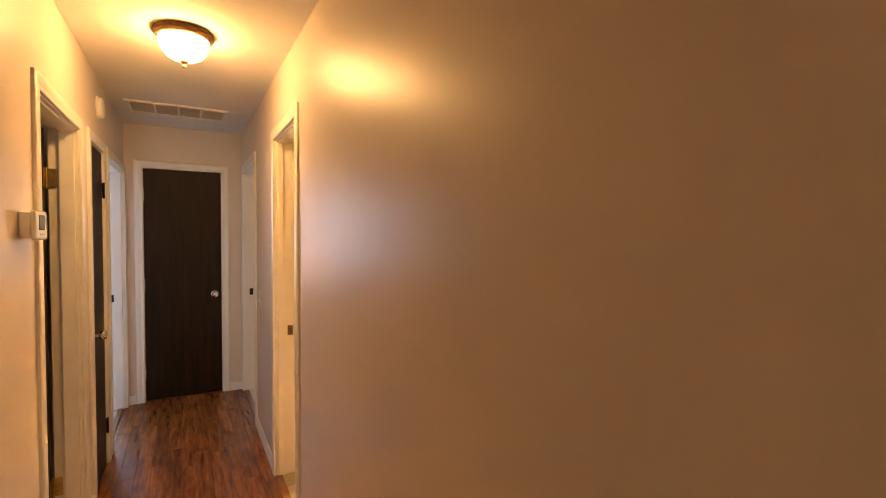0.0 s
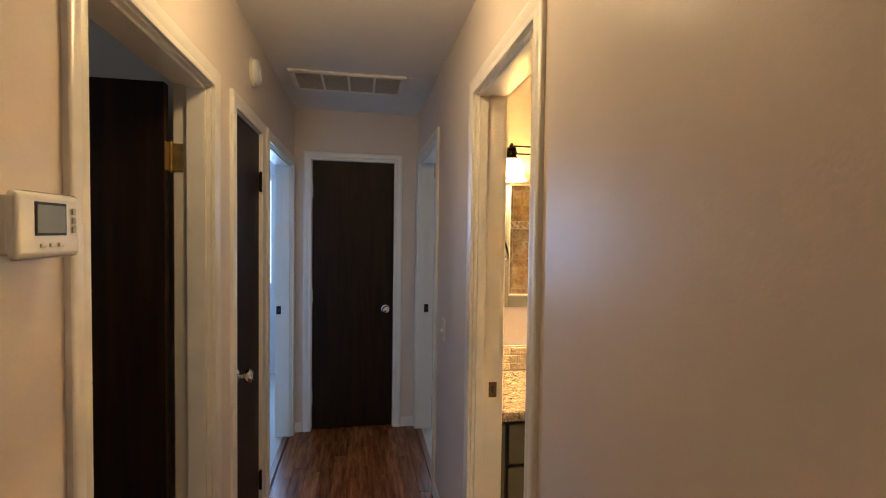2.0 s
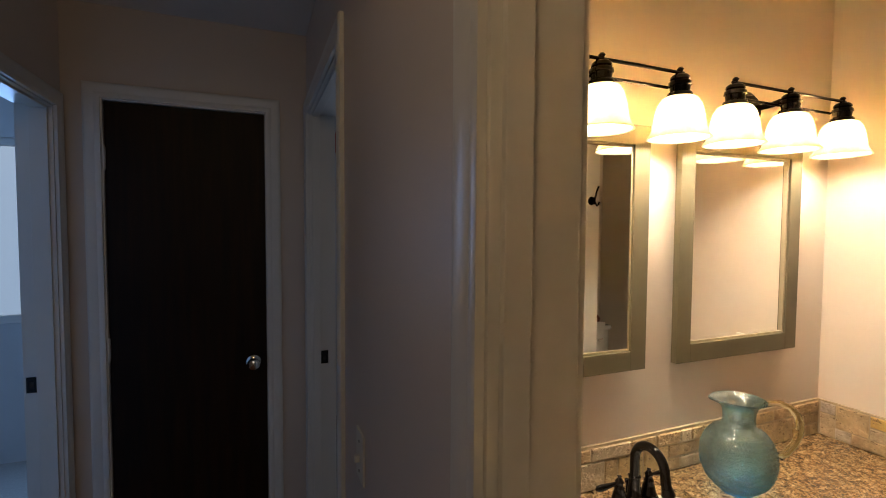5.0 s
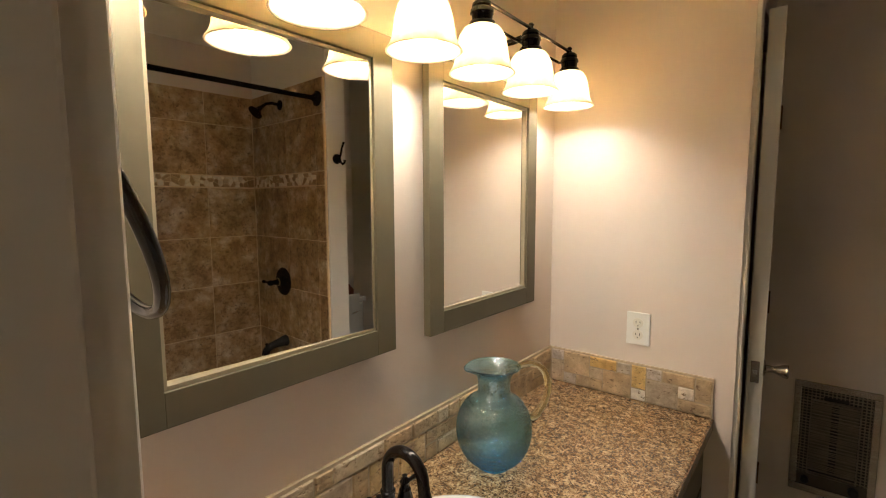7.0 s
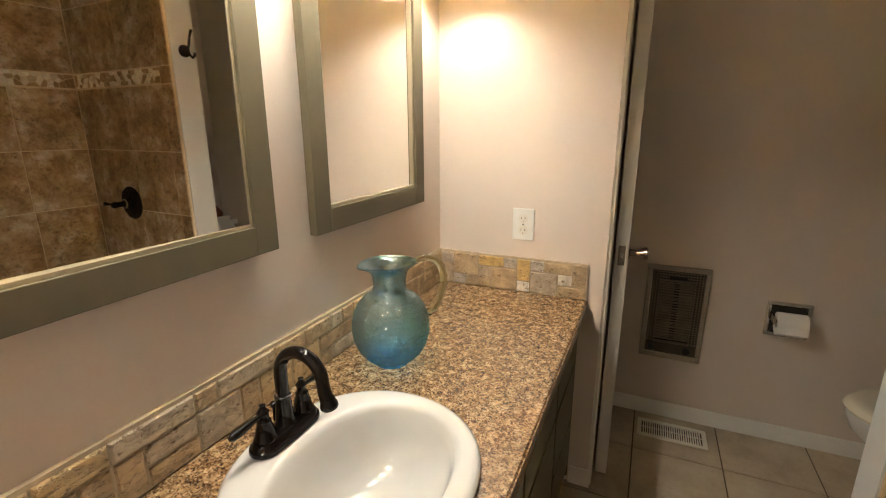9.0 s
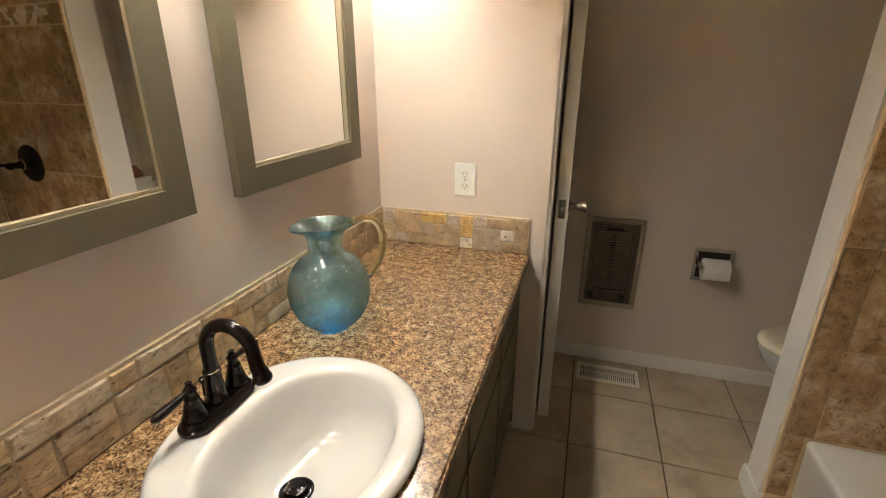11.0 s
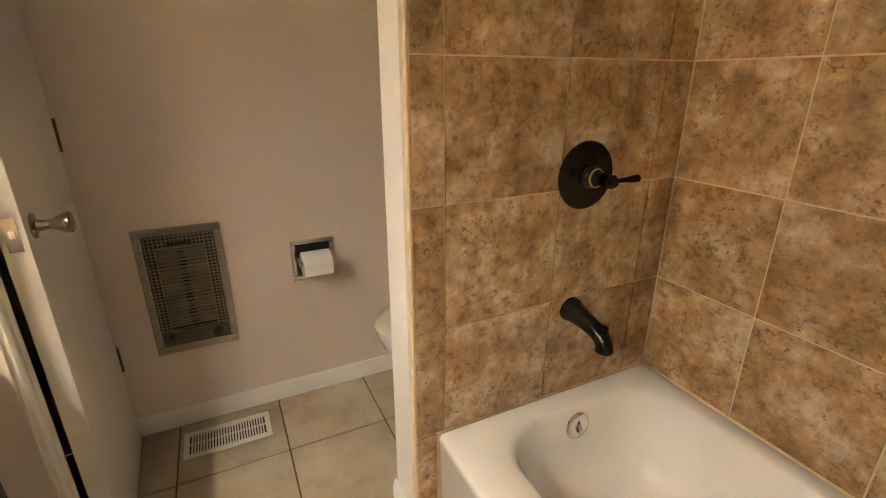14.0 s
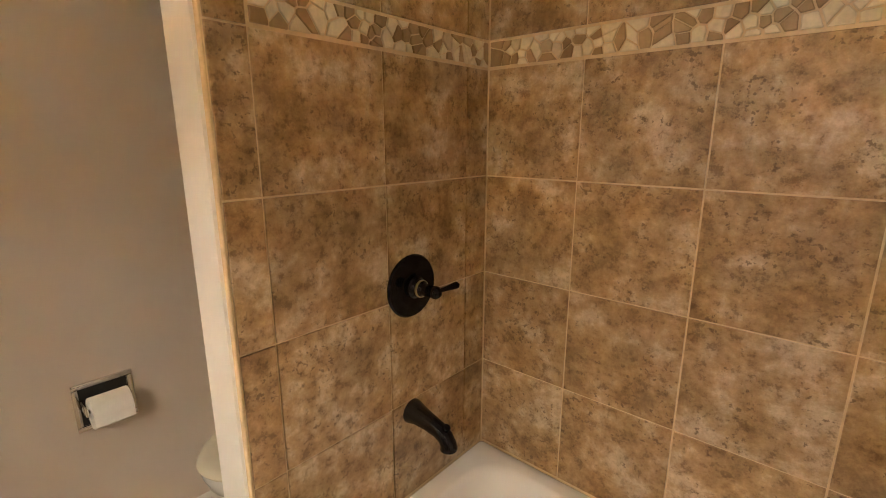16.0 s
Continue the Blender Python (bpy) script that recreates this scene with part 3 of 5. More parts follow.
# baseboards
for nm, ax, at, sg, a, b in (("baseboard_1", "x", R, -1, 2.957, 3.713), ("baseboard_2", "x", R, -1, -2.9, 2.202), ("baseboard_3", "x", L, 1, -2.9, 2.022),
                             ("baseboard_4", "y", END, -1, L, -0.352), ("baseboard_5", "y", END, -1, 0.388, R), ("baseboard_6", "x", L, 1, 2.867, 3.018),
                             ("baseboard_7", "x", E0, -1, S0, CORNER - 0.012), ("baseboard_8", "y", WINGEND, 1, WING - 0.0095, 2.2095), ("baseboard_9", "x", 2.198, 1, S0, WINGEND),
                             ("baseboard_10", "x", NICHE, -1, CORNER - 0.010, 2.972), ("baseboard_11", "x", WING, -1, 2.066, WINGEND + 0.012)):
    skirting(nm, ax, at, sg, a, b)

# windows of the bedrooms; the third, behind the walk, is unseen and added
for nm, ax, at, s0, s1, z0, z1 in (("window_1", "y", 6.25, -2.05, -0.80, 0.9, 2.08), ("window_2", "y", 6.25, 0.94, 2.1, 0.9, 2.08), ("window_3", "y", -2.95, -0.25, 0.35, 0.9, 2.0)):
    win = thing(nm, (at, s0, z0) if ax == "x" else (s0, at, z0), "white framed window letting in blue daylight", "window", kind="structure")

    def wb(p, q, lo, hi, d):
        return box(at - d, at + d, p, q, lo, hi, 0.003) if ax == "x" else box(p, q, at - d, at + d, lo, hi, 0.003)
    for p, q, lo, hi in ((s0, s0 + 0.05, z0, z1), (s1 - 0.05, s1, z0, z1), (s0 + 0.05, s1 - 0.05, z0, z0 + 0.05), (s0 + 0.05, s1 - 0.05, z1 - 0.05, z1), ((s0 + s1) / 2 - 0.02, (s0 + s1) / 2 + 0.02, z0 + 0.05, z1 - 0.05)):
        part("window_frame", wb(p, q, lo, hi, 0.03), TRIM, win)
    pane = part("pane", wb(s0 + 0.05, s1 - 0.05, z0 + 0.05, z1 - 0.05, 0.003), PANE, win)
    pane.visible_shadow = False

SKYGLOW = mat_glow("overcast_sky_glow", (0.50, 0.72, 1.0), 0.2, (0.1, 0.1, 0.1))
tagged(new("backdrop", to_mesh("backdrop", box(-6, 6, 9.0, 9.05, -0.1, 6.0), SKYGLOW)), "plain bright daylight beyond the bedroom windows", "backdrop", kind="structure")
val = thing("window_valance", (0.9, 6.16, 2.12), "red cloth valance above the bedroom window", "valance")
for i in range(9):
    part("pleat", box(0.86 + i * 0.15, 0.995 + i * 0.15, 6.13, 6.198, 2.10, 2.28, 0.02), RED, val)


# ---- doors ----
def ball_knob(parent, place, axis, sign, material, r=0.026, glass=False):
    """Rose, neck and knob standing out from a door's face along axis."""
    prof = [(0, 0), (r * 1.15, 0), (r * 1.15, 0.004), (r * 0.9, 0.009), (r * 0.42, 0.013), (r * 0.40, 0.030), (r * 0.75, 0.036), (r * 1.02, 0.046), (r * 1.0, 0.056), (r * 0.78, 0.064), (r * 0.3, 0.067), (0, 0.067)]
    turn = {"y": Matrix.Rotation(radians(90 * -sign), 4, "X"), "x": Matrix.Rotation(radians(90 * sign), 4, "Y")}[axis]
    return part("door_knob", lathe(prof, 24, Matrix.Translation(place) @ turn), material, parent, "round door knob")


def hinge(parent, x0, x1, y0, y1, z, pin, material=BRASS):
    bm = box(x0, x1, y0, y1, z - 0.045, z + 0.045, 0.001)
    tube([(pin[0], pin[1], z - 0.05), (pin[0], pin[1], z + 0.05)], 0.006, 10, bm)
    return part("hinge", bm, material, parent)


# closed door at the hall's end
d = thing("door_end", (-0.282, END + 0.01, 0.008), "closed dark brown flush door with a round metal knob", "door")
part("leaf", box(-0.282, 0.318, END + 0.012, END + 0.047, 0.010, HD - 0.003, 0.002), DARKDOOR, d)
ball_knob(d, (0.262, END + 0.012, 0.915), "y", -1, CHROME, 0.027)
for z in (0.25, 1.02, 1.80):
    hinge(d, -0.292, -0.278, END + 0.004, END + 0.0118, z, (-0.284, END + 0.002), TRIM)

# den door standing open into the dark room
d = thing("door_den", (L - 0.115, 2.80, 0.008), "dark brown flush door standing open into a dark room", "door")
part("leaf", box(-1.262, -0.542, 2.755, 2.790, 0.010, 1.965, 0.002), DARKDOOR, d)
for z in (0.25, 1.735):
    hinge(d, -0.534, -0.500, 2.7955, 2.7995, z, (-0.537, 2.794))
    part("hinge", box(-0.5415, -0.5395, 2.757, 2.791, z - 0.045, z + 0.045), BRASS, d)

# narrow hall closet door, shut
d = thing("door_hall_closet", (L - 0.03, 3.087, 0.008), "narrow dark brown closet door, shut, with a steel knob", "door")
part("leaf", box(L - 0.040, L - 0.005, 3.088, 3.552, 0.010, 1.967, 0.002), DARKDOOR, d)
ball_knob(d, (L - 0.005, 3.125, 0.908), "x", 1, CHROME, 0.027)
for z in (0.25, 1.74):
    hinge(d, L - 0.004, L + 0.001, 3.548, 3.566, z, (L + 0.004, 3.555), BRONZE)

# white closet door beside the toilet, ajar
d = thing("door_toilet_closet", (2.80, 2.874, 0.012), "off-white flush door, slightly ajar, with a metal lever knob", "door")
turn = Matrix.Translation((2.806, 2.876, 0)) @ Matrix.Rotation(radians(3.2), 4, "Z")
part("leaf", box(-0.492, 0.0, -0.012, 0.032, 0.012, 2.030, 0.002, turn), WHITEDOOR, d)
part("latch_plate", box(-0.4932, -0.491, -0.002, 0.021, 0.885, 0.955, 0.0, turn), STEEL, d)
part("latch_bolt", box(-0.500, -0.4925, 0.004, 0.014, 0.913, 0.929, 0.001, turn), CHROME, d)
kn = lathe([(0, 0), (0.027, 0), (0.027, 0.003), (0.013, 0.007), (0.010, 0.024), (0.012, 0.034), (0.021, 0.052), (0.023, 0.062), (0.019, 0.066), (0, 0.066)], 24, turn @ Matrix.Translation((-0.435, -0.012, 0.920)) @ Matrix.Rotation(radians(90), 4, "X"))
part("door_knob", kn, KNOBSTEEL, d, "tapered satin steel knob")
for z in (0.34, 1.06, 1.78):
    part("hinge", box(0.001, 0.014, -0.018, -0.004, z - 0.045, z + 0.045, 0.002, turn), DARKBRASS, d)

# strike plates on the far jambs
for nm, x, y, z in (("strike_plate", 0.586, 2.884, 0.890), ("strike_plate", 0.566, 4.622, 0.93), ("strike_plate", -0.507, 4.622, 0.93)):
    s = thing(nm, (x, y, z), "dark metal strike plate let into the door jamb", "strike plate", "strike plates on the jambs")
    part("plate", box(x - 0.016, x + 0.016, y - 0.0025, y - 0.0004, z - 0.030, z + 0.030, 0.0008), DARKBRASS if y < 3 else BRONZE, s)
    part("slot", box(x - 0.007, x + 0.007, y - 0.0032, y - 0.0026, z - 0.013, z + 0.013), SLOT, s)

# wooden thresholds at the bedroom openings
solid("threshold_strip", box(R + 0.002, R + 0.040, 3.782, 4.620, -0.006, 0.007, 0.004), THRESH, "red-brown wooden transition strip at the bedroom", "threshold", kind="structure")
solid("threshold_strip", box(R - 0.006, R + 0.034, 2.271, 2.882, -0.006, 0.008, 0.004), THRESH, "red-brown wooden transition strip at the bathroom", "threshold", kind="structure")
solid("threshold_strip", box(L - 0.060, L - 0.022, 3.747, 4.620, -0.006, 0.007, 0.004), THRESH, "red-brown wooden transition strip at the bedroom", "threshold", kind="structure")

# ---- hall fixtures ----
lx, ly = 0.036, 2.44
c = thing("ceiling_light", (lx, ly, H), "lit frosted dome ceiling light with a bronze rim", "ceiling light")
m = Matrix.Translation((lx, ly, H)) @ Matrix.Rotation(math.pi, 4, "X") @ Matrix.Diagonal((0.83, 0.83, 1, 1))
part("rim", lathe([(0.0, 0.0005), (0.150, 0.0005), (0.152, 0.006), (0.146, 0.014), (0.150, 0.020), (0.140, 0.030), (0.131, 0.034), (0.122, 0.034), (0.122, 0.012), (0, 0.012)], 48, m), mat("dome_rim_antique_bronze", (0.16, 0.085, 0.035), 0.4, metal=0.6, amount=0.2, size=30), c)
part("dome", lathe([(0.121, 0.026), (0.124, 0.040), (0.122, 0.060), (0.112, 0.084), (0.090, 0.108), (0.055, 0.124), (0.018, 0.130), (0.0, 0.130)], 48, m), DOME, c, "frosted white glass bowl, lit")
part("finial", lathe([(0.0, 0.129), (0.021, 0.129), (0.023, 0.134), (0.015, 0.140), (0.007, 0.143), (0.011, 0.150), (0.012, 0.155), (0.006, 0.162), (0, 0.163)], 20, m), BRASS, c)

v = thing("return_air_vent", (0, 4.02, H), "white return-air grille with four filter bays in the ceiling", "vent")
vx0, vx1, vy0, vy1 = -0.335, 0.325, 3.845, 4.205
part("backing", box(vx0 + 0.03, vx1 - 0.03, vy0 + 0.03, vy1 - 0.03, H - 0.003, H - 0.0005), FILTER, v)
for x0, x1, y0, y1 in ((vx0, vx1, vy0, vy0 + 0.030), (vx0, vx1, vy1 - 0.030, vy1), (vx0, vx0 + 0.03, vy0 + 0.03, vy1 - 0.03), (vx1 - 0.03, vx1, vy0 + 0.03, vy1 - 0.03)):
    part("frame", box(x0, x1, y0, y1, H - 0.014, H - 0.0002, 0.004), TRIM, v)
for i in range(1, 4):
    x = vx0 + 0.03 + (vx1 - vx0 - 0.06) * i / 4
    part("divider", box(x - 0.007, x + 0.007, vy0 + 0.03, vy1 - 0.03, H - 0.012, H - 0.0032, 0.002), TRIM, v)
for i in range(22):
    y = vy0 + 0.036 + i * 0.0135
    part("slat", box(vx0 + 0.03, vx1 - 0.03, y, y + 0.004, H - 0.0075, H - 0.0033), FILTER, v)
solid("ceiling_patch", box(vx1 + 0.02, R - 0.01, 3.87, 4.20, H - 0.004, H - 0.0002, 0.002), CEIL, "patched strip of plaster board beside the grille", "ceiling patch", kind="structure")

s = thing("smoke_detector", (L, 3.39, 2.215), "round ivory smoke detector on the wall", "smoke detector")
m = Matrix.Translation((L, 3.39, 2.215)) @ Matrix.Rotation(radians(90), 4, "Y")
part("base", lathe([(0, 0.0004), (0.066, 0.0004), (0.066, 0.008), (0.062, 0.010), (0, 0.010)], 32, m), PLASTIC, s)
part("cover", lathe([(0.0, 0.0102), (0.060, 0.0102), (0.059, 0.024), (0.052, 0.031), (0.03, 0.033), (0.026, 0.030), (0.0, 0.030)], 32, m), WHITEPLASTIC, s)
part("test_button", lathe([(0, 0.0302), (0.010, 0.0302), (0.009, 0.034), (0, 0.034)], 16, m), PLASTIC, s)

t = thing("thermostat", (L, 1.923, 1.50), "white programmable thermostat with a grey display", "thermostat")
part("base", box(L + 0.0004, L + 0.030, 1.856, 1.984, 1.462, 1.543, 0.004), PLASTIC, t, "beige back plate")
part("cover", box(L + 0.0302, L + 0.044, 1.848, 1.990, 1.455, 1.550, 0.010, None, 3), WHITEPLASTIC, t)
part("display", box(L + 0.0442, L + 0.0455, 1.888, 1.950, 1.492, 1.532, 0.0), LCD, t, "grey-green liquid crystal display")
part("bezel", box(L + 0.0436, L + 0.0444, 1.884, 1.954, 1.488, 1.536, 0.0), SLOT, t)
for i in range(3):
    part("button", box(L + 0.0442, L + 0.047, 1.893 + i * 0.020, 1.905 + i * 0.020, 1.471, 1.477, 0.0015), PLASTIC, t)
for i in range(3):
    part("button", box(L + 0.0442, L + 0.047, 1.966, 1.975, 1.492 + i * 0.014, 1.502 + i * 0.014, 0.002), FILTER, t)

s = thing("light_switch", (R, 3.50, 1.0), "ivory double toggle switch plate on the wall", "light switch")
part("plate", box(R - 0.006, R - 0.0004, 3.462, 3.536, 0.945, 1.060, 0.003), PLASTIC, s)
part("toggle", box(R - 0.018, R - 0.006, 3.494, 3.504, 0.990, 1.006, 0.002, Matrix.Translation((0, 0, 0.0))), PLASTIC, s)
for z in (0.968, 1.037):
    part("screw", cyl("x", (3.499, z), 0.0035, R - 0.0072, R - 0.0058, 10), STEEL, s)


# ---- vanity ----
CT = 0.767
v = thing("vanity_cabinet", (W0, 2.975, 0), "olive-brown painted vanity with flat doors and drawers", "cabinet")
carcass = bmesh.new()
for q in ((W0 + 0.002, NICHE - 0.002, 2.993, 3.012, 0.085, CT - 0.040), (W0 + 0.002, NICHE - 0.002, 3.0122, N0 - 0.002, 0.085, 0.10), (W0 + 0.002, W0 + 0.02, 3.0122, N0 - 0.002, 0.1002, CT - 0.040), (NICHE - 0.02, NICHE - 0.002, 3.0122, N0 - 0.002, 0.1002, CT - 0.040)):
    bm_box(carcass, *q)
part("body", carcass, VOID, v, "carcass coloured near black for the shade in the gaps")
part("toe_kick", box(W0 + 0.002, NICHE - 0.002, 3.045, N0 - 0.002, 0.0, 0.0848), VOID, v)
part("side_stile", box(2.2195, NICHE - 0.002, 2.976, 2.9925, 0.03, CT - 0.040, 0.001), VANITY, v)
cols = ((1.858, 2.214), (1.468, 1.842), (1.078, 1.452), (0.688, 1.062))


def front(name, x0, x1, z0, z1):
    part(name, box(x0, x1, 2.975, 2.9926, z0, z1, 0.0025), VANITY, v)


for i, (x0, x1) in enumerate(cols):
    front("drawer_front", x0, x1, 0.537, 0.704)
    if i == 0:
        front("drawer_front", x0, x1, 0.303, 0.520)
        front("drawer_front", x0, x1, 0.092, 0.286)
    else:
        front("cabinet_door", x0, x1, 0.092, 0.520)
front("filler_panel", W0 + 0.003, 0.672, 0.092, 0.704)

k = thing("countertop", (W0, N0, CT), "granite-pattern laminate countertop with an oval cut-out", "countertop")
SX, SY = 1.202, 3.222


def ellipse(a, b, cx, cy, z, n=64, power=2.25):
    pts = []
    for i in range(n):
        t = 2 * math.pi * i / n
        ct, st = math.cos(t), math.sin(t)
        pts.append((cx + a * math.copysign(abs(ct) ** (2 / power), ct), cy + b * math.copysign(abs(st) ** (2 / power), st), z))
    return pts


def countertop_mesh():
    """A slab whose top and underside run from a rectangle to the sink's cut-out."""
    x0, x1, y0, y1 = W0 + 0.001, NICHE - 0.001, 2.955, N0 - 0.001
    n = 64
    inner = ellipse(0.215, 0.195, SX, SY, 0, n, 2.06)
    outer = []
    for x, y, _ in inner:
        dx, dy = x - SX, y - SY
        f = min((x1 - SX) / dx if dx > 1e-9 else 1e9, (x0 - SX) / dx if dx < -1e-9 else 1e9, (y1 - SY) / dy if dy > 1e-9 else 1e9, (y0 - SY) / dy if dy < -1e-9 else 1e9)
        outer.append([SX + dx * f, SY + dy * f])
    for cx, cy in ((x0, y0), (x0, y1), (x1, y0), (x1, y1)):
        j = min(range(n), key=lambda q: (outer[q][0] - cx) ** 2 + (outer[q][1] - cy) ** 2)
        outer[j] = [cx, cy]
    bm = bmesh.new()
    e = 0.004
    ins = [[min(max(p[0], x0 + e), x1 - e), min(max(p[1], y0 + e), y1 - e)] for p in outer]
    rows = [[bm.verts.new((p[0], p[1], CT - 0.038)) for p in inner], [bm.verts.new((p[0], p[1], CT)) for p in inner], [bm.verts.new((*p, CT)) for p in ins],
            [bm.verts.new((*p, CT - e)) for p in outer], [bm.verts.new((*p, CT - 0.038)) for p in outer]]
    for a, b in zip(rows, rows[1:] + rows[:1]):
        for i in range(n):
            j = (i + 1) % n
            bm.faces.new((a[i], a[j], b[j], b[i]))
    bmesh.ops.recalc_face_normals(bm, faces=bm.faces)
    return bm


part("slab", countertop_mesh(), COUNTER, k, smooth=25)
part("front_edge", box(W0 + 0.0012, NICHE - 0.0012, 2.9525, 2.9548, CT - 0.0378, CT - 0.0035, 0.0006), COUNTER, k, "granite-pattern laminate edge strip")

# sink
s = thing("sink", (SX, SY, CT), "white oval drop-in porcelain sink in the counter", "sink")
rings = []
for a, b, oy, z in ((0.234, 0.216, 0, 0.0006), (0.237, 0.219, 0, 0.006), (0.236, 0.218, 0, 0.012), (0.230, 0.211, 0, 0.017), (0.222, 0.203, 0, 0.0185), (0.208, 0.160, -0.022, 0.0175), (0.198, 0.150, -0.024, 0.014),
                    (0.190, 0.143, -0.024, 0.004), (0.183, 0.137, -0.024, -0.02), (0.168, 0.126, -0.022, -0.06), (0.140, 0.108, -0.014, -0.095), (0.095, 0.075, 0.0, -0.115), (0.045, 0.04, 0.012, -0.124), (0.022, 0.022, 0.016, -0.126)):
    rings.append(ellipse(a, b, SX, SY + oy, CT + z, 64, 2.06))
bowl = loft(rings, False)
bowl.faces.ensure_lookup_table()
part("bowl", bowl, PORCELAIN, s, smooth=180)
part("drain_flange", lathe([(0.0, -0.1262), (0.030, -0.1255), (0.032, -0.1235), (0.028, -0.1215), (0.023, -0.1225), (0.0, -0.1232)], 28, Matrix.Translation((SX, SY + 0.016, CT))), BRONZE, s, "dark bronze drain ring")
part("stopper", lathe([(0.0, -0.1228), (0.020, -0.1222), (0.019, -0.116), (0.012, -0.114), (0, -0.1145)], 24, Matrix.Translation((SX, SY + 0.016, CT))), BRONZE, s)

# faucet
FX, FY, FZ = 1.211, 3.391, CT + 0.0185
f = thing("faucet", (FX, FY, FZ), "oil-rubbed bronze two-handle faucet with a gooseneck spout", "faucet")
rings = []
for w, dd, z in ((0.082, 0.027, 0.0002), (0.084, 0.029, 0.004), (0.083, 0.028, 0.009), (0.079, 0.024, 0.0115), (0.077, 0.022, 0.018), (0.073, 0.019, 0.021)):
    pts = []
    for i in range(40):
        a = 2 * math.pi * i / 40
        pts.append((FX + (w - dd) * math.copysign(1, math.cos(a)) * min(1, abs(math.cos(a)) * 6) + dd * math.cos(a), FY + dd * (1.0 + 0.12 * (1 - min(1, abs(math.cos(a)) * 2))) * math.sin(a), FZ + z))
    rings.append(pts)
part("base_plate", loft(rings), BRONZE, f)
part("spout_body", lathe([(0.0, 0.021), (0.021, 0.021), (0.022, 0.026), (0.018, 0.032), (0.0155, 0.060), (0.0145, 0.078), (0.016, 0.080), (0.016, 0.084), (0.0135, 0.086), (0, 0.086)], 24, Matrix.Translation((FX, FY, FZ))), BRONZE, f)
arc = [(FX, FY, FZ + 0.085), (FX, FY, FZ + 0.129)] + [(FX, FY - 0.049 + 0.049 * math.cos(a), FZ + 0.132 + 0.050 * math.sin(a)) for a in [math.pi * q / 14 for q in range(1, 15)]]
arc += [(FX, FY - 0.101, FZ + 0.114), (FX, FY - 0.107, FZ + 0.098)]
part("spout", tube(arc, [0.0125] * 3 + [0.012] * (len(arc) - 5) + [0.0125, 0.013], 16), BRONZE, f)
part("aerator", lathe([(0.0, 0.0), (0.0135, 0.0), (0.0165, 0.004), (0.0165, 0.010), (0.0145, 0.014), (0.014, 0.022), (0, 0.022)], 20, Matrix.Translation((FX, FY - 0.111, FZ + 0.083)) @ Matrix.Rotation(radians(-14), 4, "X")), BRONZE, f)
for sg in (-1, 1):
    hx = FX + sg * 0.051
    h = part("handle_body", lathe([(0.0, 0.0212), (0.021, 0.0212), (0.022, 0.026), (0.019, 0.031), (0.016, 0.046), (0.0125, 0.058), (0.013, 0.061), (0.010, 0.065), (0.0095, 0.074), (0.0115, 0.078), (0.008, 0.083), (0.0045, 0.088), (0.006, 0.092), (0, 0.095)], 22, Matrix.Translation((hx, FY, FZ))), BRONZE, f)
    e = Vector((sg, 0.05, 0)).normalized()
    p0 = Vector((hx, FY, FZ + 0.074))
    part("lever", tube([p0 - e * 0.010, p0, p0 + e * 0.012, p0 + e * 0.032 + Vector((0, 0, -0.002)), p0 + e * 0.056 + Vector((0, 0, -0.004)), p0 + e * 0.068 + Vector((0, 0, -0.005)), p0 + e * 0.073 + Vector((0, 0, -0.005))], [0.004, 0.0065, 0.0045, 0.0065, 0.0085, 0.0078, 0.0035], 14), BRONZE, f)
part("lift_rod", tube([(FX, FY + 0.027, FZ + 0.012), (FX, FY + 0.027, FZ + 0.050)], 0.003, 8), BRONZE, f)
part("lift_rod_knob", lathe([(0, 0.05), (0.006, 0.052), (0.006, 0.060), (0.0, 0.064)], 12, Matrix.Translation((FX, FY + 0.027, FZ))), BRONZE, f)

# hobnail pitcher
JX, JY = 1.572, 3.364
j = thing("glass_pitcher", (JX, JY, CT), "round aqua hobnail glass pitcher with a clear handle", "pitcher")


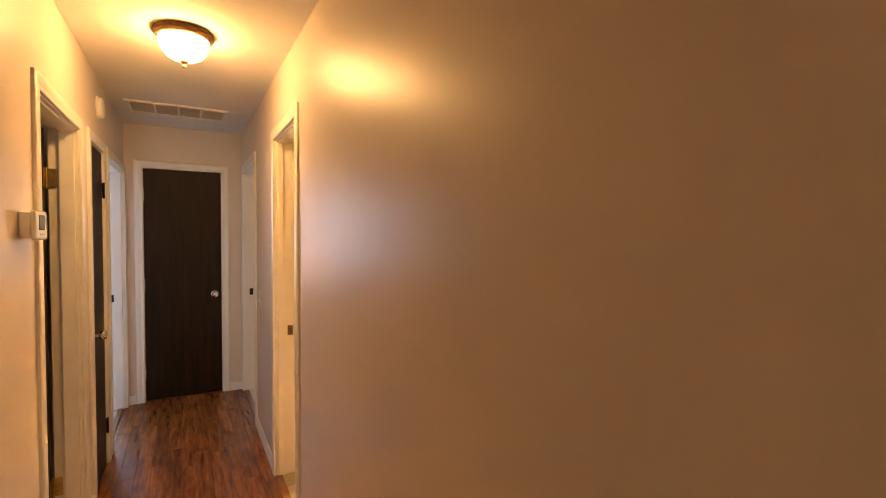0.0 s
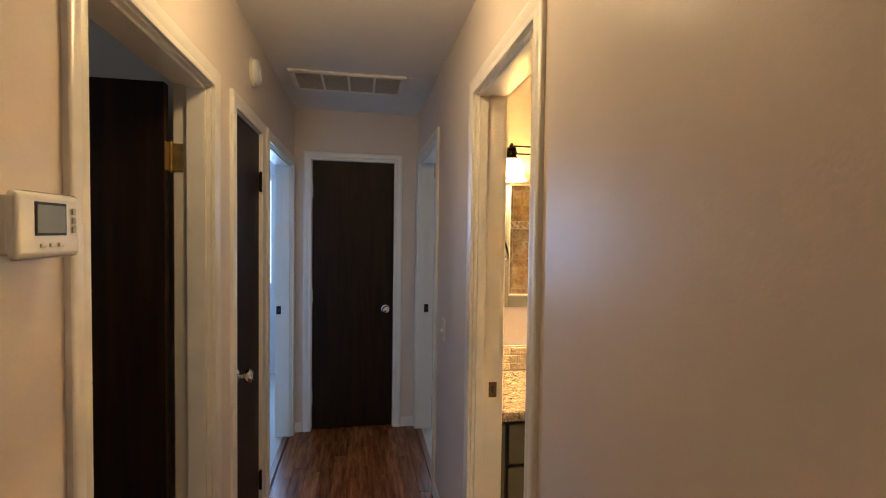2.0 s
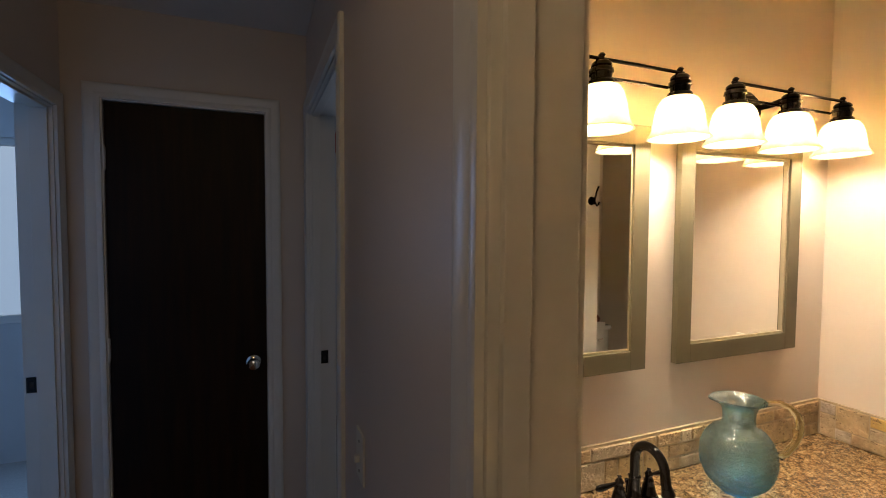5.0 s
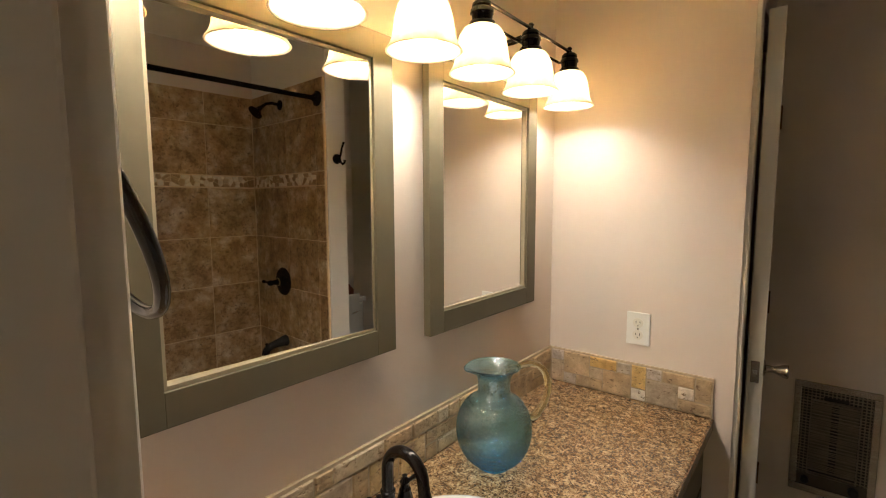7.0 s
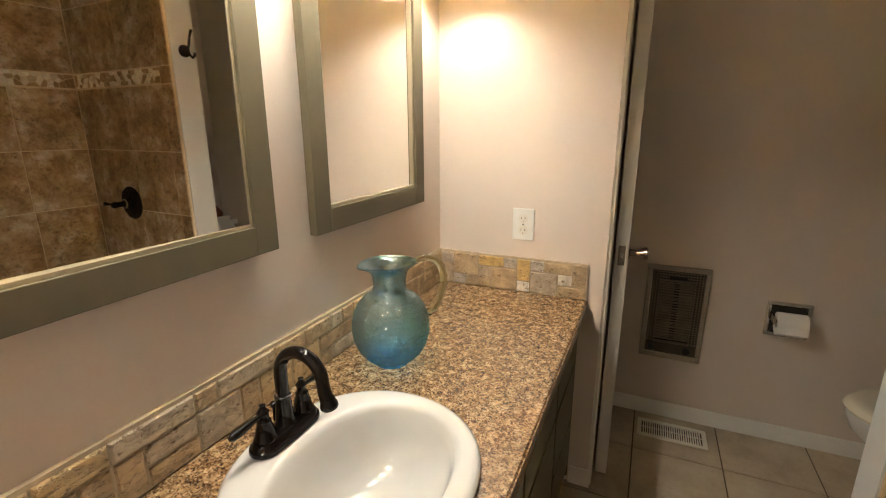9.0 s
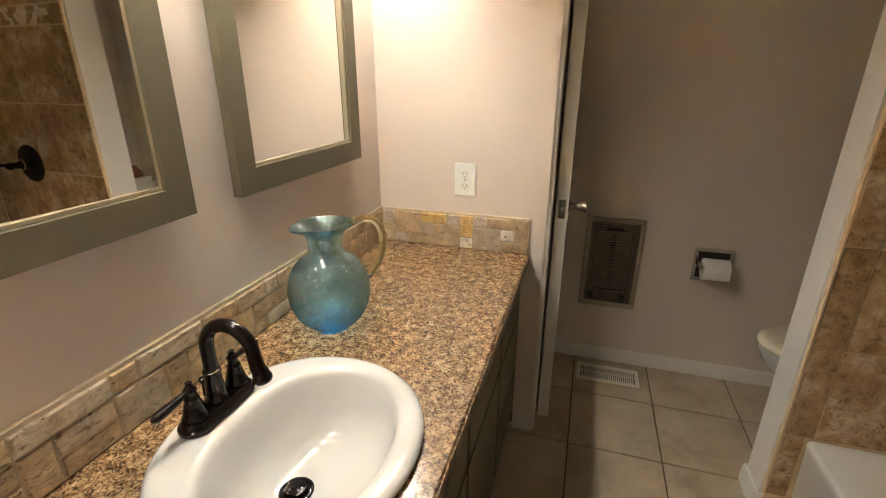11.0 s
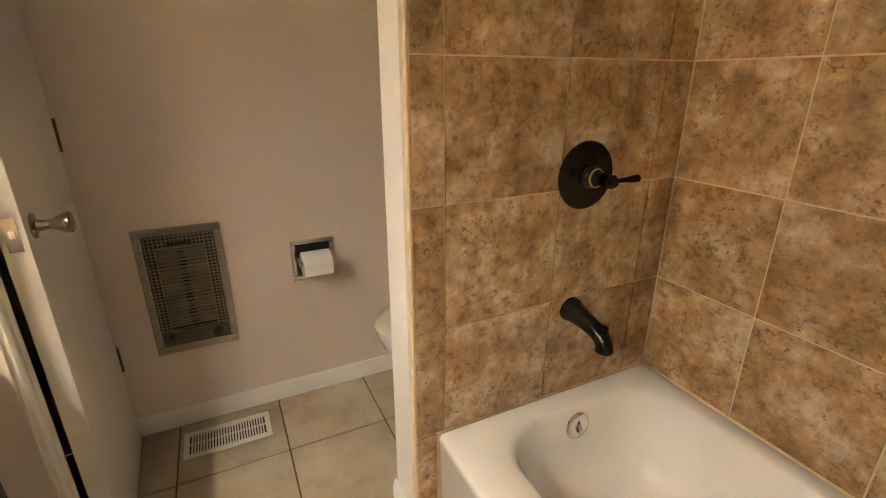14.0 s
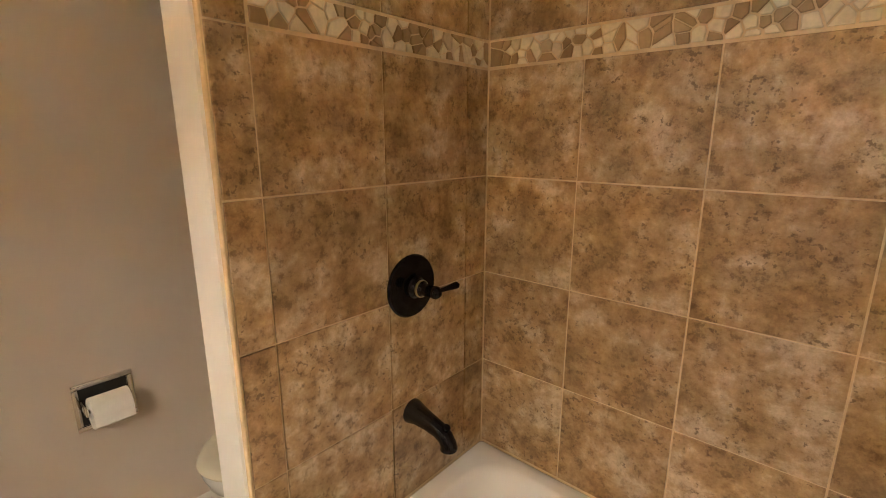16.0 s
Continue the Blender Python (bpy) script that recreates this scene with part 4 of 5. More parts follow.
def pitcher_mesh():
    prof = []
    for i in range(121):
        a = -math.pi / 2 + (math.pi * 0.80) * i / 120
        prof.append((max(0.034 if i == 0 else 0, 0.0955 * math.cos(a) ** 0.86), 0.1015 + 0.1015 * math.sin(a)))
    prof = [p for p in prof if p[0] >= 0.040]
    prof[0] = (0.044, 0.0006)
    neck = [(0.047, 0.193), (0.043, 0.200), (0.0415, 0.209), (0.0415, 0.222), (0.043, 0.236), (0.047, 0.249), (0.054, 0.259), (0.063, 0.2655), (0.068, 0.268)]
    while prof[-1][1] > 0.187:
        prof.pop()
    body = len(prof)
    prof += neck
    n = 416
    rim = [(0.0685, 0.2712), (0.065, 0.2718)]
    inside = [(r - 0.0042, z + (0.004 if i < 8 else 0)) for i, (r, z) in enumerate(prof)][::-1]
    full = prof + rim + inside
    bm = bmesh.new()
    rings = []
    for q, (r, z) in enumerate(full):
        ring = []
        for i in range(n):
            t = 2 * math.pi * i / n
            rr = r
            if 1 < q < body - 1 and 0.014 < z < 0.182:
                row = z / 0.0125
                k2 = int(row)
                d1 = row - k2 - 0.5
                d2 = ((i / n * 52 + 0.5 * (k2 % 2)) % 1.0) - 0.5
                rr += 0.0042 * max(0.0, 1 - (d1 * d1 + d2 * d2) / 0.15) ** 0.7
            lip = max(0.0, (z - 0.248) / 0.022) * max(0.0, math.cos(t - 2.42)) ** 8
            ring.append(bm.verts.new((JX + (rr + 0.011 * lip) * math.cos(t), JY + (rr + 0.011 * lip) * math.sin(t), CT + z - 0.006 * lip)))
        rings.append(ring)
    for a, b in zip(rings, rings[1:]):
        for i in range(n):
            bm.faces.new((a[i], a[(i + 1) % n], b[(i + 1) % n], b[i]))
    bm.faces.new(rings[0][::-1])
    bm.faces.new(rings[-1])
    bmesh.ops.recalc_face_normals(bm, faces=bm.faces)
    return bm


part("vessel", pitcher_mesh(), AQUA, j, smooth=180).visible_shadow = False
hd = Vector((0.70, -0.714, 0))
pts, rad = [], []
for r, z, w in ((0.061, 0.262, 0.0075), (0.076, 0.270, 0.009), (0.098, 0.273, 0.009), (0.121, 0.265, 0.009), (0.137, 0.247, 0.0095), (0.145, 0.220, 0.010), (0.143, 0.190, 0.010), (0.133, 0.161, 0.010), (0.117, 0.136, 0.0105), (0.099, 0.119, 0.011)):
    pts.append(Vector((JX, JY, CT + z)) + hd * r)
    rad.append(w)
part("handle", tube(pts, rad, 14), HANDLEGLASS, j, "clear olive-tinted glass handle", smooth=180)


# ---- mirrors ----
def mirror(x0, x1, z0, z1, label, tilt):
    w, th = 0.057, 0.022
    y1 = N0 - 0.016
    y0 = y1 - th
    f = thing("wall_mirror", ((x0 + x1) / 2, y1, z0), label, "mirror", "mirrors above the vanity")
    e = 0.0015
    part("stile", box(x0, x0 + w, y0, y1, z0, z1, e), FRAMEPAINT, f)
    part("stile", box(x1 - w, x1, y0, y1, z0, z1, e), FRAMEPAINT, f)
    part("rail", box(x0 + w, x1 - w, y0, y1, z0, z0 + w, e), FRAMEPAINT, f)
    part("rail", box(x0 + w, x1 - w, y0, y1, z1 - w, z1, e), FRAMEPAINT, f)
    b = 0.007
    for a0, a1, c0, c1 in ((x0 + w, x0 + w + b, z0 + w, z1 - w), (x1 - w - b, x1 - w, z0 + w, z1 - w), (x0 + w + b, x1 - w - b, z0 + w, z0 + w + b), (x0 + w + b, x1 - w - b, z1 - w - b, z1 - w)):
        part("rebate", box(a0, a1, y0 + 0.007, y1 - 0.0005, c0, c1, 0.001), FRAMEEDGE, f, "cream inner rebate")
    part("hanging_cleat", box(x0 + 0.10, x1 - 0.10, y1 + 0.0062, N0 - 0.0004, z1 - 0.062, z1 - 0.022, 0.001), VOID, f)
    part("hanging_rail", box(x0 + 0.08, x1 - 0.08, y1 + 0.0002, y1 + 0.006, z1 - 0.060, z1 - 0.020, 0.001), VOID, f)
    cx, cz = (x0 + x1) / 2, (z0 + z1) / 2
    hw, hh = (x1 - x0) / 2 - w - 0.003, (z1 - z0) / 2 - w - 0.003
    part("mirror_glass", box(-hw, hw, -0.002, 0.002, -hh, hh, 0, Matrix.Translation((cx, y1 - 0.006, cz)) @ Matrix.Rotation(radians(tilt), 4, "Z")), MIRROR, f, "silvered mirror glass")


mirror(0.786, 1.338, 1.116, 1.822, "olive framed mirror hanging above the sink", -1.7)
mirror(1.462, 2.024, 1.116, 1.822, "olive framed mirror hanging beside the corner", 0.0)


# ---- vanity lights ----
def vanity_light(x_mid, xs):
    yl, zt = 3.385, 1.905
    f = thing("vanity_light", (x_mid, N0, zt), "bronze bar light with three lit bell-shaped glass shades", "wall light", "lights above the mirrors")
    m = Matrix.Translation((x_mid, N0 - 0.0004, zt + 0.012)) @ Matrix.Rotation(radians(90), 4, "X")
    part("backplate", lathe([(0, 0), (0.062, 0), (0.062, 0.006), (0.055, 0.012), (0.050, 0.013), (0.044, 0.022), (0.030, 0.026), (0, 0.027)], 32, m), BRONZE, f)
    part("arm", tube([(x_mid, N0 - 0.02, zt + 0.012), (x_mid, yl + 0.055, zt + 0.012), (x_mid, yl + 0.03, zt + 0.016)], 0.009, 12), BRONZE, f)
    part("bar", tube([(xs[0] - 0.012, yl, zt + 0.036), (xs[2] + 0.012, yl, zt + 0.036)], 0.0045, 10), BRONZE, f)
    part("bar", tube([(xs[0] + 0.01, yl + 0.030, zt + 0.004), (xs[2] - 0.01, yl + 0.030, zt + 0.004)], 0.0045, 10), BRONZE, f)
    for x in xs:
        mm = Matrix.Translation((x, yl, zt))
        part("socket_cap", lathe([(0, 0.052), (0.005, 0.050), (0.009, 0.045), (0.006, 0.040), (0.006, 0.034), (0.018, 0.030), (0.024, 0.024), (0.025, 0.018), (0.022, 0.016), (0.028, 0.010), (0.029, 0.002), (0.026, 0.0), (0.024, -0.014), (0.030, -0.018), (0.034, -0.028), (0.036, -0.036), (0.0, -0.036)], 28, mm), BRONZE, f)
        sh = [(0.030, -0.026), (0.044, -0.034), (0.054, -0.050), (0.060, -0.072), (0.0635, -0.095), (0.066, -0.110), (0.071, -0.124), (0.078, -0.134), (0.080, -0.137)]
        prof = sh + [(r - 0.004, z - (0.001 if i == 0 else 0.0)) for i, (r, z) in enumerate(sh[::-1])]
        part("shade", lathe(prof, 40, mm), SHADE, f, "amber alabaster glass bell shade", smooth=180)
        part("bulb", lathe([(0, -0.037), (0.012, -0.039), (0.013, -0.057), (0.022, -0.072), (0.029, -0.090), (0.0295, -0.104), (0.025, -0.113), (0.012, -0.118), (0, -0.119)], 20, mm), BULBGLASS, f, "lit frosted bulb", smooth=180)


for mid, xs in ((1.068, (0.812, 1.068, 1.328)), (1.782, (1.540, 1.782, 2.040))):
    vanity_light(mid, xs)

# outlet on the niche wall
o = thing("wall_outlet", (NICHE, 3.193, 1.02), "white double wall outlet plate", "outlet")
part("plate", box(NICHE - 0.006, NICHE - 0.0004, 3.155, 3.233, 0.964, 1.079, 0.003), WHITEPLASTIC, o)
for z in (1.000, 1.042):
    q = part("receptacle", lathe([(0, 0), (0.0175, 0), (0.0172, 0.0018), (0, 0.0019)], 24, Matrix.Translation((NICHE - 0.0058, 3.194, z)) @ Matrix.Rotation(radians(-90), 4, "Y")), PLASTIC, o)
    for dy, hh in ((-0.0065, 0.0045), (0.0065, 0.0038)):
        part("slot", box(NICHE - 0.0081, NICHE - 0.0078, 3.194 + dy - 0.001, 3.194 + dy + 0.001, z + 0.002 - hh, z + 0.002 + hh), SLOT, q)
    part("slot", box(NICHE - 0.0081, NICHE - 0.0078, 3.1925, 3.1955, z - 0.0115, z - 0.0075), SLOT, q)
part("screw", cyl("x", (3.194, 1.021), 0.003, NICHE - 0.0072, NICHE - 0.0058, 10), STEEL, o)

# towel ring on the west wall
tr = thing("towel_ring", (W0, 3.05, 1.53), "dark bronze towel ring hanging out from the wall", "towel ring")
part("rose", lathe([(0, 0.0004), (0.024, 0.0004), (0.024, 0.005), (0.016, 0.010), (0.009, 0.013), (0.008, 0.020), (0.011, 0.026), (0, 0.029)], 24, Matrix.Translation((W0, 3.05, 1.524)) @ Matrix.Rotation(radians(90), 4, "Y")), BRONZE, tr)
ringpts = []
for i in range(41):
    a = math.pi / 2 + 2 * math.pi * i / 40
    up = 0.068 * (math.sin(a) - 1)
    ringpts.append((W0 + 0.018 - 0.36 * up, 3.05 + 0.068 * math.cos(a), 1.520 + 0.93 * up))
part("ring", tube(ringpts, 0.0042, 12), BRONZE, tr)

# ---- tub ----
TZ = 0.328
b = thing("bathtub", (1.33, 1.69, 0), "cream enamelled alcove bathtub", "bathtub")
tx0, tx1, ty0, ty1 = W0 + 0.001, WING - 0.013, S0 + 0.013, 2.062


def rounded(x0, x1, y0, y1, r, z, n=10):
    pts = []
    for cx, cy, a0 in ((x1 - r, y1 - r, 0), (x0 + r, y1 - r, 90), (x0 + r, y0 + r, 180), (x1 - r, y0 + r, 270)):
        for i in range(n + 1):
            a = radians(a0 + 90 * i / n)
            pts.append((cx + r * math.cos(a), cy + r * math.sin(a), z))
    return pts


rings = [rounded(tx0, tx1, ty0, ty1 - 0.020, 0.004, 0.0), rounded(tx0, tx1, ty0, ty1 - 0.012, 0.004, 0.06), rounded(tx0, tx1, ty0, ty1 - 0.004, 0.006, TZ - 0.035), rounded(tx0, tx1, ty0, ty1, 0.008, TZ - 0.014), rounded(tx0 + 0.003, tx1 - 0.003, ty0 + 0.003, ty1 - 0.004, 0.012, TZ - 0.003),
         rounded(tx0 + 0.010, tx1 - 0.008, ty0 + 0.008, ty1 - 0.012, 0.014, TZ), rounded(tx0 + 0.075, tx1 - 0.062, ty0 + 0.048, ty1 - 0.118, 0.12, TZ - 0.001), rounded(tx0 + 0.086, tx1 - 0.070, ty0 + 0.056, ty1 - 0.128, 0.13, TZ - 0.006), rounded(tx0 + 0.096, tx1 - 0.077, ty0 + 0.063, ty1 - 0.135, 0.135, TZ - 0.018),
         rounded(tx0 + 0.14, tx1 - 0.090, ty0 + 0.085, ty1 - 0.150, 0.14, TZ - 0.10), rounded(tx0 + 0.24, tx1 - 0.110, ty0 + 0.105, ty1 - 0.168, 0.13, TZ - 0.20), rounded(tx0 + 0.30, tx1 - 0.145, ty0 + 0.14, ty1 - 0.200, 0.12, TZ - 0.258), rounded(tx0 + 0.36, tx1 - 0.20, ty0 + 0.19, ty1 - 0.225, 0.10, TZ - 0.270)]
part("shell", loft(rings), TUBMAT, b, smooth=60)
m = Matrix.Translation((1.9865, 1.656, 0.264)) @ Matrix.Rotation(radians(-90 + 8), 4, "Y")
part("overflow_plate", lathe([(0, -0.004), (0.040, -0.004), (0.041, 0.004), (0.036, 0.009), (0.028, 0.010), (0.0, 0.0105)], 32, m), CHROME, b, "round chrome overflow plate")
part("trip_lever", tube([m @ Vector((0.006, 0.0, 0.010)), m @ Vector((-0.006, 0, 0.019)), m @ Vector((-0.022, 0, 0.017))], [0.005, 0.006, 0.004], 12), CHROME, b)
part("slot", box(-0.016, 0.016, -0.0035, 0.0035, 0.0098, 0.0112, 0, m), SLOT, b)

# tub and shower fittings
FXW = WING - 0.0125
va = thing("shower_valve", (FXW, 1.649, 0.977), "dark bronze round shower valve with a lever", "shower valve")
m = Matrix.Translation((FXW, 1.649, 0.977)) @ Matrix.Rotation(radians(-90), 4, "Y")
part("escutcheon", lathe([(0, 0.0004), (0.086, 0.0004), (0.087, 0.004), (0.083, 0.009), (0.050, 0.013), (0.036, 0.014), (0, 0.014)], 48, m), BRONZE, va)
part("hub", lathe([(0.0, 0.014), (0.030, 0.014), (0.031, 0.022), (0.025, 0.026), (0.021, 0.036), (0.022, 0.042), (0.018, 0.046), (0.015, 0.058), (0.014, 0.078), (0.017, 0.084), (0.017, 0.094), (0.012, 0.102), (0.007, 0.106), (0, 0.107)], 28, m), BRONZE, va)
part("collar", lathe([(0.0215, 0.037), (0.0235, 0.038), (0.0240, 0.0405), (0.0235, 0.043), (0.0215, 0.044)], 28, m), BRASS, va, "thin worn brass collar")
hp = Vector((FXW - 0.088, 1.649, 0.977))
ld = Vector((-0.10, -0.98, 0.04)).normalized()
part("lever", tube([hp, hp + ld * 0.018, hp + ld * 0.035, hp + ld * 0.060, hp + ld * 0.078, hp + ld * 0.086], [0.009, 0.0055, 0.006, 0.0085, 0.010, 0.004], 14), BRONZE, va)
sp = thing("tub_spout", (FXW, 1.672, 0.58), "dark bronze tub spout with a diverter knob", "tub spout")
c0 = Vector((FXW - 0.0004, 1.652, 0.602))
path = [c0, c0 + Vector((-0.012, 0, 0)), c0 + Vector((-0.03, 0, -0.002)), c0 + Vector((-0.070, 0, -0.008)), c0 + Vector((-0.105, 0, -0.016)), c0 + Vector((-0.126, 0, -0.027)), c0 + Vector((-0.137, 0, -0.043)), c0 + Vector((-0.138, 0, -0.055)), c0 + Vector((-0.138, 0, -0.058))]
part("body", tube(path, [0.036, 0.034, 0.029, 0.0245, 0.0225, 0.022, 0.022, 0.024, 0.0235], 24), BRONZE, sp)
part("diverter", lathe([(0, -0.004), (0.005, -0.004), (0.005, 0.012), (0.010, 0.016), (0.010, 0.021), (0, 0.024)], 16, Matrix.Translation(c0 + Vector((-0.122, 0, -0.012))) @ Matrix.Rotation(radians(-30), 4, "Y")), BRONZE, sp)
sh = thing("overhead_shower", (FXW, 1.68, 2.02), "dark bronze shower head on a bent arm", "shower head")
part("rose", lathe([(0, 0.0004), (0.030, 0.0004), (0.028, 0.006), (0.012, 0.010), (0, 0.010)], 24, Matrix.Translation((FXW, 1.68, 2.04)) @ Matrix.Rotation(radians(-90), 4, "Y")), BRONZE, sh)
part("arm", tube([(FXW, 1.68, 2.04), (FXW - 0.05, 1.68, 2.045), (FXW - 0.09, 1.68, 2.035), (FXW - 0.125, 1.68, 2.005)], 0.009, 12), BRONZE, sh)
part("head", lathe([(0, 0), (0.012, 0.0), (0.014, 0.016), (0.030, 0.036), (0.042, 0.046), (0.042, 0.054), (0, 0.056)], 28, Matrix.Translation((FXW - 0.12, 1.68, 2.012)) @ Matrix.Rotation(radians(-135), 4, "Y")), BRONZE, sh)
rod = thing("curtain_rod", (1.3, 2.05, 2.02), "dark bronze shower curtain rod across the tub alcove", "curtain rod")
part("rod", tube([(W0 + 0.001, 2.075, 2.02), (FXW - 0.001, 2.075, 2.02)], 0.0125, 14), BRONZE, rod)
for x, sg in ((W0 + 0.001, 1), (FXW - 0.0006, -1)):
    part("flange", lathe([(0, 0), (0.040, 0), (0.040, 0.006), (0.028, 0.014), (0.018, 0.026), (0, 0.027)], 24, Matrix.Translation((x, 2.075, 2.02)) @ Matrix.Rotation(radians(90 * sg), 4, "Y")), BRONZE, rod)

# robe hook on the wing wall's end
hk = thing("robe_hook", (2.14, WINGEND, 1.70), "dark bronze double robe hook on the wing wall", "hook")
part("rose", lathe([(0, 0.0004), (0.027, 0.0004), (0.027, 0.005), (0.018, 0.010), (0.010, 0.013), (0.009, 0.030), (0, 0.032)], 24, Matrix.Translation((2.14, WINGEND, 1.70)) @ Matrix.Rotation(radians(-90), 4, "X")), BRONZE, hk)
hy = WINGEND
part("prong", tube([(2.14, hy + 0.026, 1.700), (2.14, hy + 0.040, 1.725), (2.14, hy + 0.050, 1.755), (2.14, hy + 0.064, 1.778), (2.14, hy + 0.068, 1.784)], [0.006, 0.006, 0.0055, 0.006, 0.007], 12), BRONZE, hk)
part("prong", tube([(2.14, hy + 0.026, 1.700), (2.14, hy + 0.040, 1.680), (2.14, hy + 0.056, 1.668), (2.14, hy + 0.070, 1.676), (2.14, hy + 0.074, 1.690)], [0.006, 0.006, 0.0055, 0.006, 0.007], 12), BRONZE, hk)

# ---- toilet ----
TX = 2.560
t = thing("toilet", (TX, 1.7, 0), "white two-piece toilet with a cream seat", "toilet")


def oval(a, front, back, cy, z, n=40):
    pts = []
    for i in range(n):
        q = 2 * math.pi * i / n
        pts.append((TX + 1.12 * a * math.sin(q), cy + (front if math.cos(q) > 0 else back) * math.cos(q), z))
    return pts


part("pedestal", loft([oval(0.105, 0.20, 0.22, 1.70, 0.0), oval(0.102, 0.195, 0.215, 1.70, 0.05), oval(0.10, 0.20, 0.21, 1.70, 0.14), oval(0.125, 0.25, 0.21, 1.71, 0.22), oval(0.165, 0.325, 0.21, 1.715, 0.30), oval(0.180, 0.345, 0.21, 1.715, 0.352), oval(0.181, 0.347, 0.21, 1.715, 0.372), oval(0.13, 0.28, 0.17, 1.715, 0.373), oval(0.10, 0.22, 0.14, 1.715, 0.28), oval(0.05, 0.10, 0.08, 1.715, 0.20)]), PORCELAIN, t, smooth=50)
part("seat", loft([oval(0.182, 0.348, 0.205, 1.715, 0.3735), oval(0.186, 0.353, 0.208, 1.715, 0.382), oval(0.180, 0.345, 0.204, 1.715, 0.396), oval(0.165, 0.325, 0.190, 1.715, 0.400), oval(0.118, 0.255, 0.140, 1.715, 0.398), oval(0.112, 0.247, 0.136, 1.715, 0.388), oval(0.114, 0.25, 0.138, 1.715, 0.3738)], False), SEATMAT, t, "cream plastic seat ring", smooth=50)
part("tank", box(TX - 0.240, TX + 0.240, S0 + 0.012, S0 + 0.200, 0.36, 0.715, 0.022, None, 3), PORCELAIN, t)
part("tank_lid", box(TX - 0.252, TX + 0.252, S0 + 0.006, S0 + 0.212, 0.716, 0.752, 0.010, None, 3), PORCELAIN, t)
part("flush_lever", tube([(TX + 0.175, S0 + 0.200, 0.655), (TX + 0.175, S0 + 0.222, 0.655), (TX + 0.150, S0 + 0.228, 0.652), (TX + 0.105, S0 + 0.236, 0.645)], [0.009, 0.007, 0.006, 0.008], 12), CHROME, t)
part("lid", box(TX - 0.175, TX + 0.175, S0 + 0.2145, S0 + 0.232, 0.400, 0.79, 0.008), PORCELAIN, t, "raised white toilet lid")
rd = thing("tank_ornament", (TX + 0.165, 1.41, 0.752), "small russet ornament standing on the toilet tank", "ornament")
part("body", lathe([(0, 0.0004), (0.028, 0.0004), (0.040, 0.02), (0.042, 0.045), (0.030, 0.065), (0.016, 0.078), (0.012, 0.09), (0.0, 0.092)], 20, Matrix.Translation((TX + 0.165, 1.41, 0.752))), RUST, rd)

# ---- east wall: heater, paper holder, floor register ----
he = thing("wall_heater", (E0, 2.632, 0.53), "recessed electric wall heater with a steel grille", "heater")
y0, y1, z0, z1 = 2.503, 2.761, 0.305, 0.756
for a, bb, lo, hi in ((y0, y1, z1 - 0.024, z1), (y0, y1, z0, z0 + 0.030), (y0, y0 + 0.024, z0 + 0.030, z1 - 0.024), (y1 - 0.024, y1, z0 + 0.030, z1 - 0.024)):
    part("frame", box(E0 - 0.014, E0 - 0.0004, a, bb, lo, hi, 0.003), STEEL, he, "brushed steel surround")
PANEL = mat("heater_panel_bronzed_steel", (0.115, 0.098, 0.070), 0.45, metal=0.7, amount=0.2, size=18)
part("control_strip", box(E0 - 0.0115, E0 - 0.0006, y0 + 0.0242, y1 - 0.0242, z0 + 0.0302, z0 + 0.080, 0.001), PANEL, he, "bronzed strip with two dark knobs")
# dark sheet that paints the shade behind the grille
part("backing", box(E0 - 0.003, E0 - 0.0006, y0 + 0.0242, y1 - 0.0242, z0 + 0.0802, z1 - 0.0242), SLOT, he)
part("reflector", box(E0 - 0.0055, E0 - 0.0032, y0 + 0.060, y0 + 0.118, z0 + 0.10, z1 - 0.085, 0.001), mat("heater_reflector_dull", (0.20, 0.175, 0.13), 0.4, metal=0.8, amount=0.3, size=25), he)
part("reflector", box(E0 - 0.0055, E0 - 0.0032, y1 - 0.118, y1 - 0.060, z0 + 0.10, z1 - 0.085, 0.001), bpy.data.materials["heater_reflector_dull"], he)
ga, gb, gz0, gz1 = y0 + 0.0244, y1 - 0.0244, z0 + 0.081, z1 - 0.0246
ca, cb, cz0, cz1 = ga + 0.034, gb - 0.034, gz0 + 0.004, gz1 - 0.046
for i in range(29):
    z = gz0 + (gz1 - gz0) * (i + 0.5) / 29
    part("grille_wire", box(E0 - 0.0105, E0 - 0.0085, ga, gb, z - 0.0019, z + 0.0019), GRILLE, he)
for i in range(17):
    y = ga + (gb - ga) * (i + 0.5) / 17
    for lo, hi in (((gz0, gz1),) if not ca < y < cb else ((cz1, gz1),)):
        part("grille_wire", box(E0 - 0.0104, E0 - 0.0070, y - 0.0019, y + 0.0019, lo, hi), GRILLE, he)
for a, bb, lo, hi in ((ca - 0.003, ca, cz0, cz1), (cb, cb + 0.003, cz0, cz1), (ca - 0.003, cb + 0.003, cz1, cz1 + 0.003), (ca - 0.003, cb + 0.003, cz0 - 0.003, cz0)):
    part("cage_bar", box(E0 - 0.022, E0 - 0.0106, a, bb, lo, hi, 0.0008), GRILLE, he)
for i in range(20):
    z = cz0 + (cz1 - cz0) * (i + 0.5) / 20
    part("cage_wire", box(E0 - 0.021, E0 - 0.019, ca, cb, z - 0.0012, z + 0.0012), GRILLE, he)
part("name_bar", box(E0 - 0.0135, E0 - 0.0107, y0 + 0.092, y1 - 0.092, z1 - 0.062, z1 - 0.049, 0.001), SLOT, he)
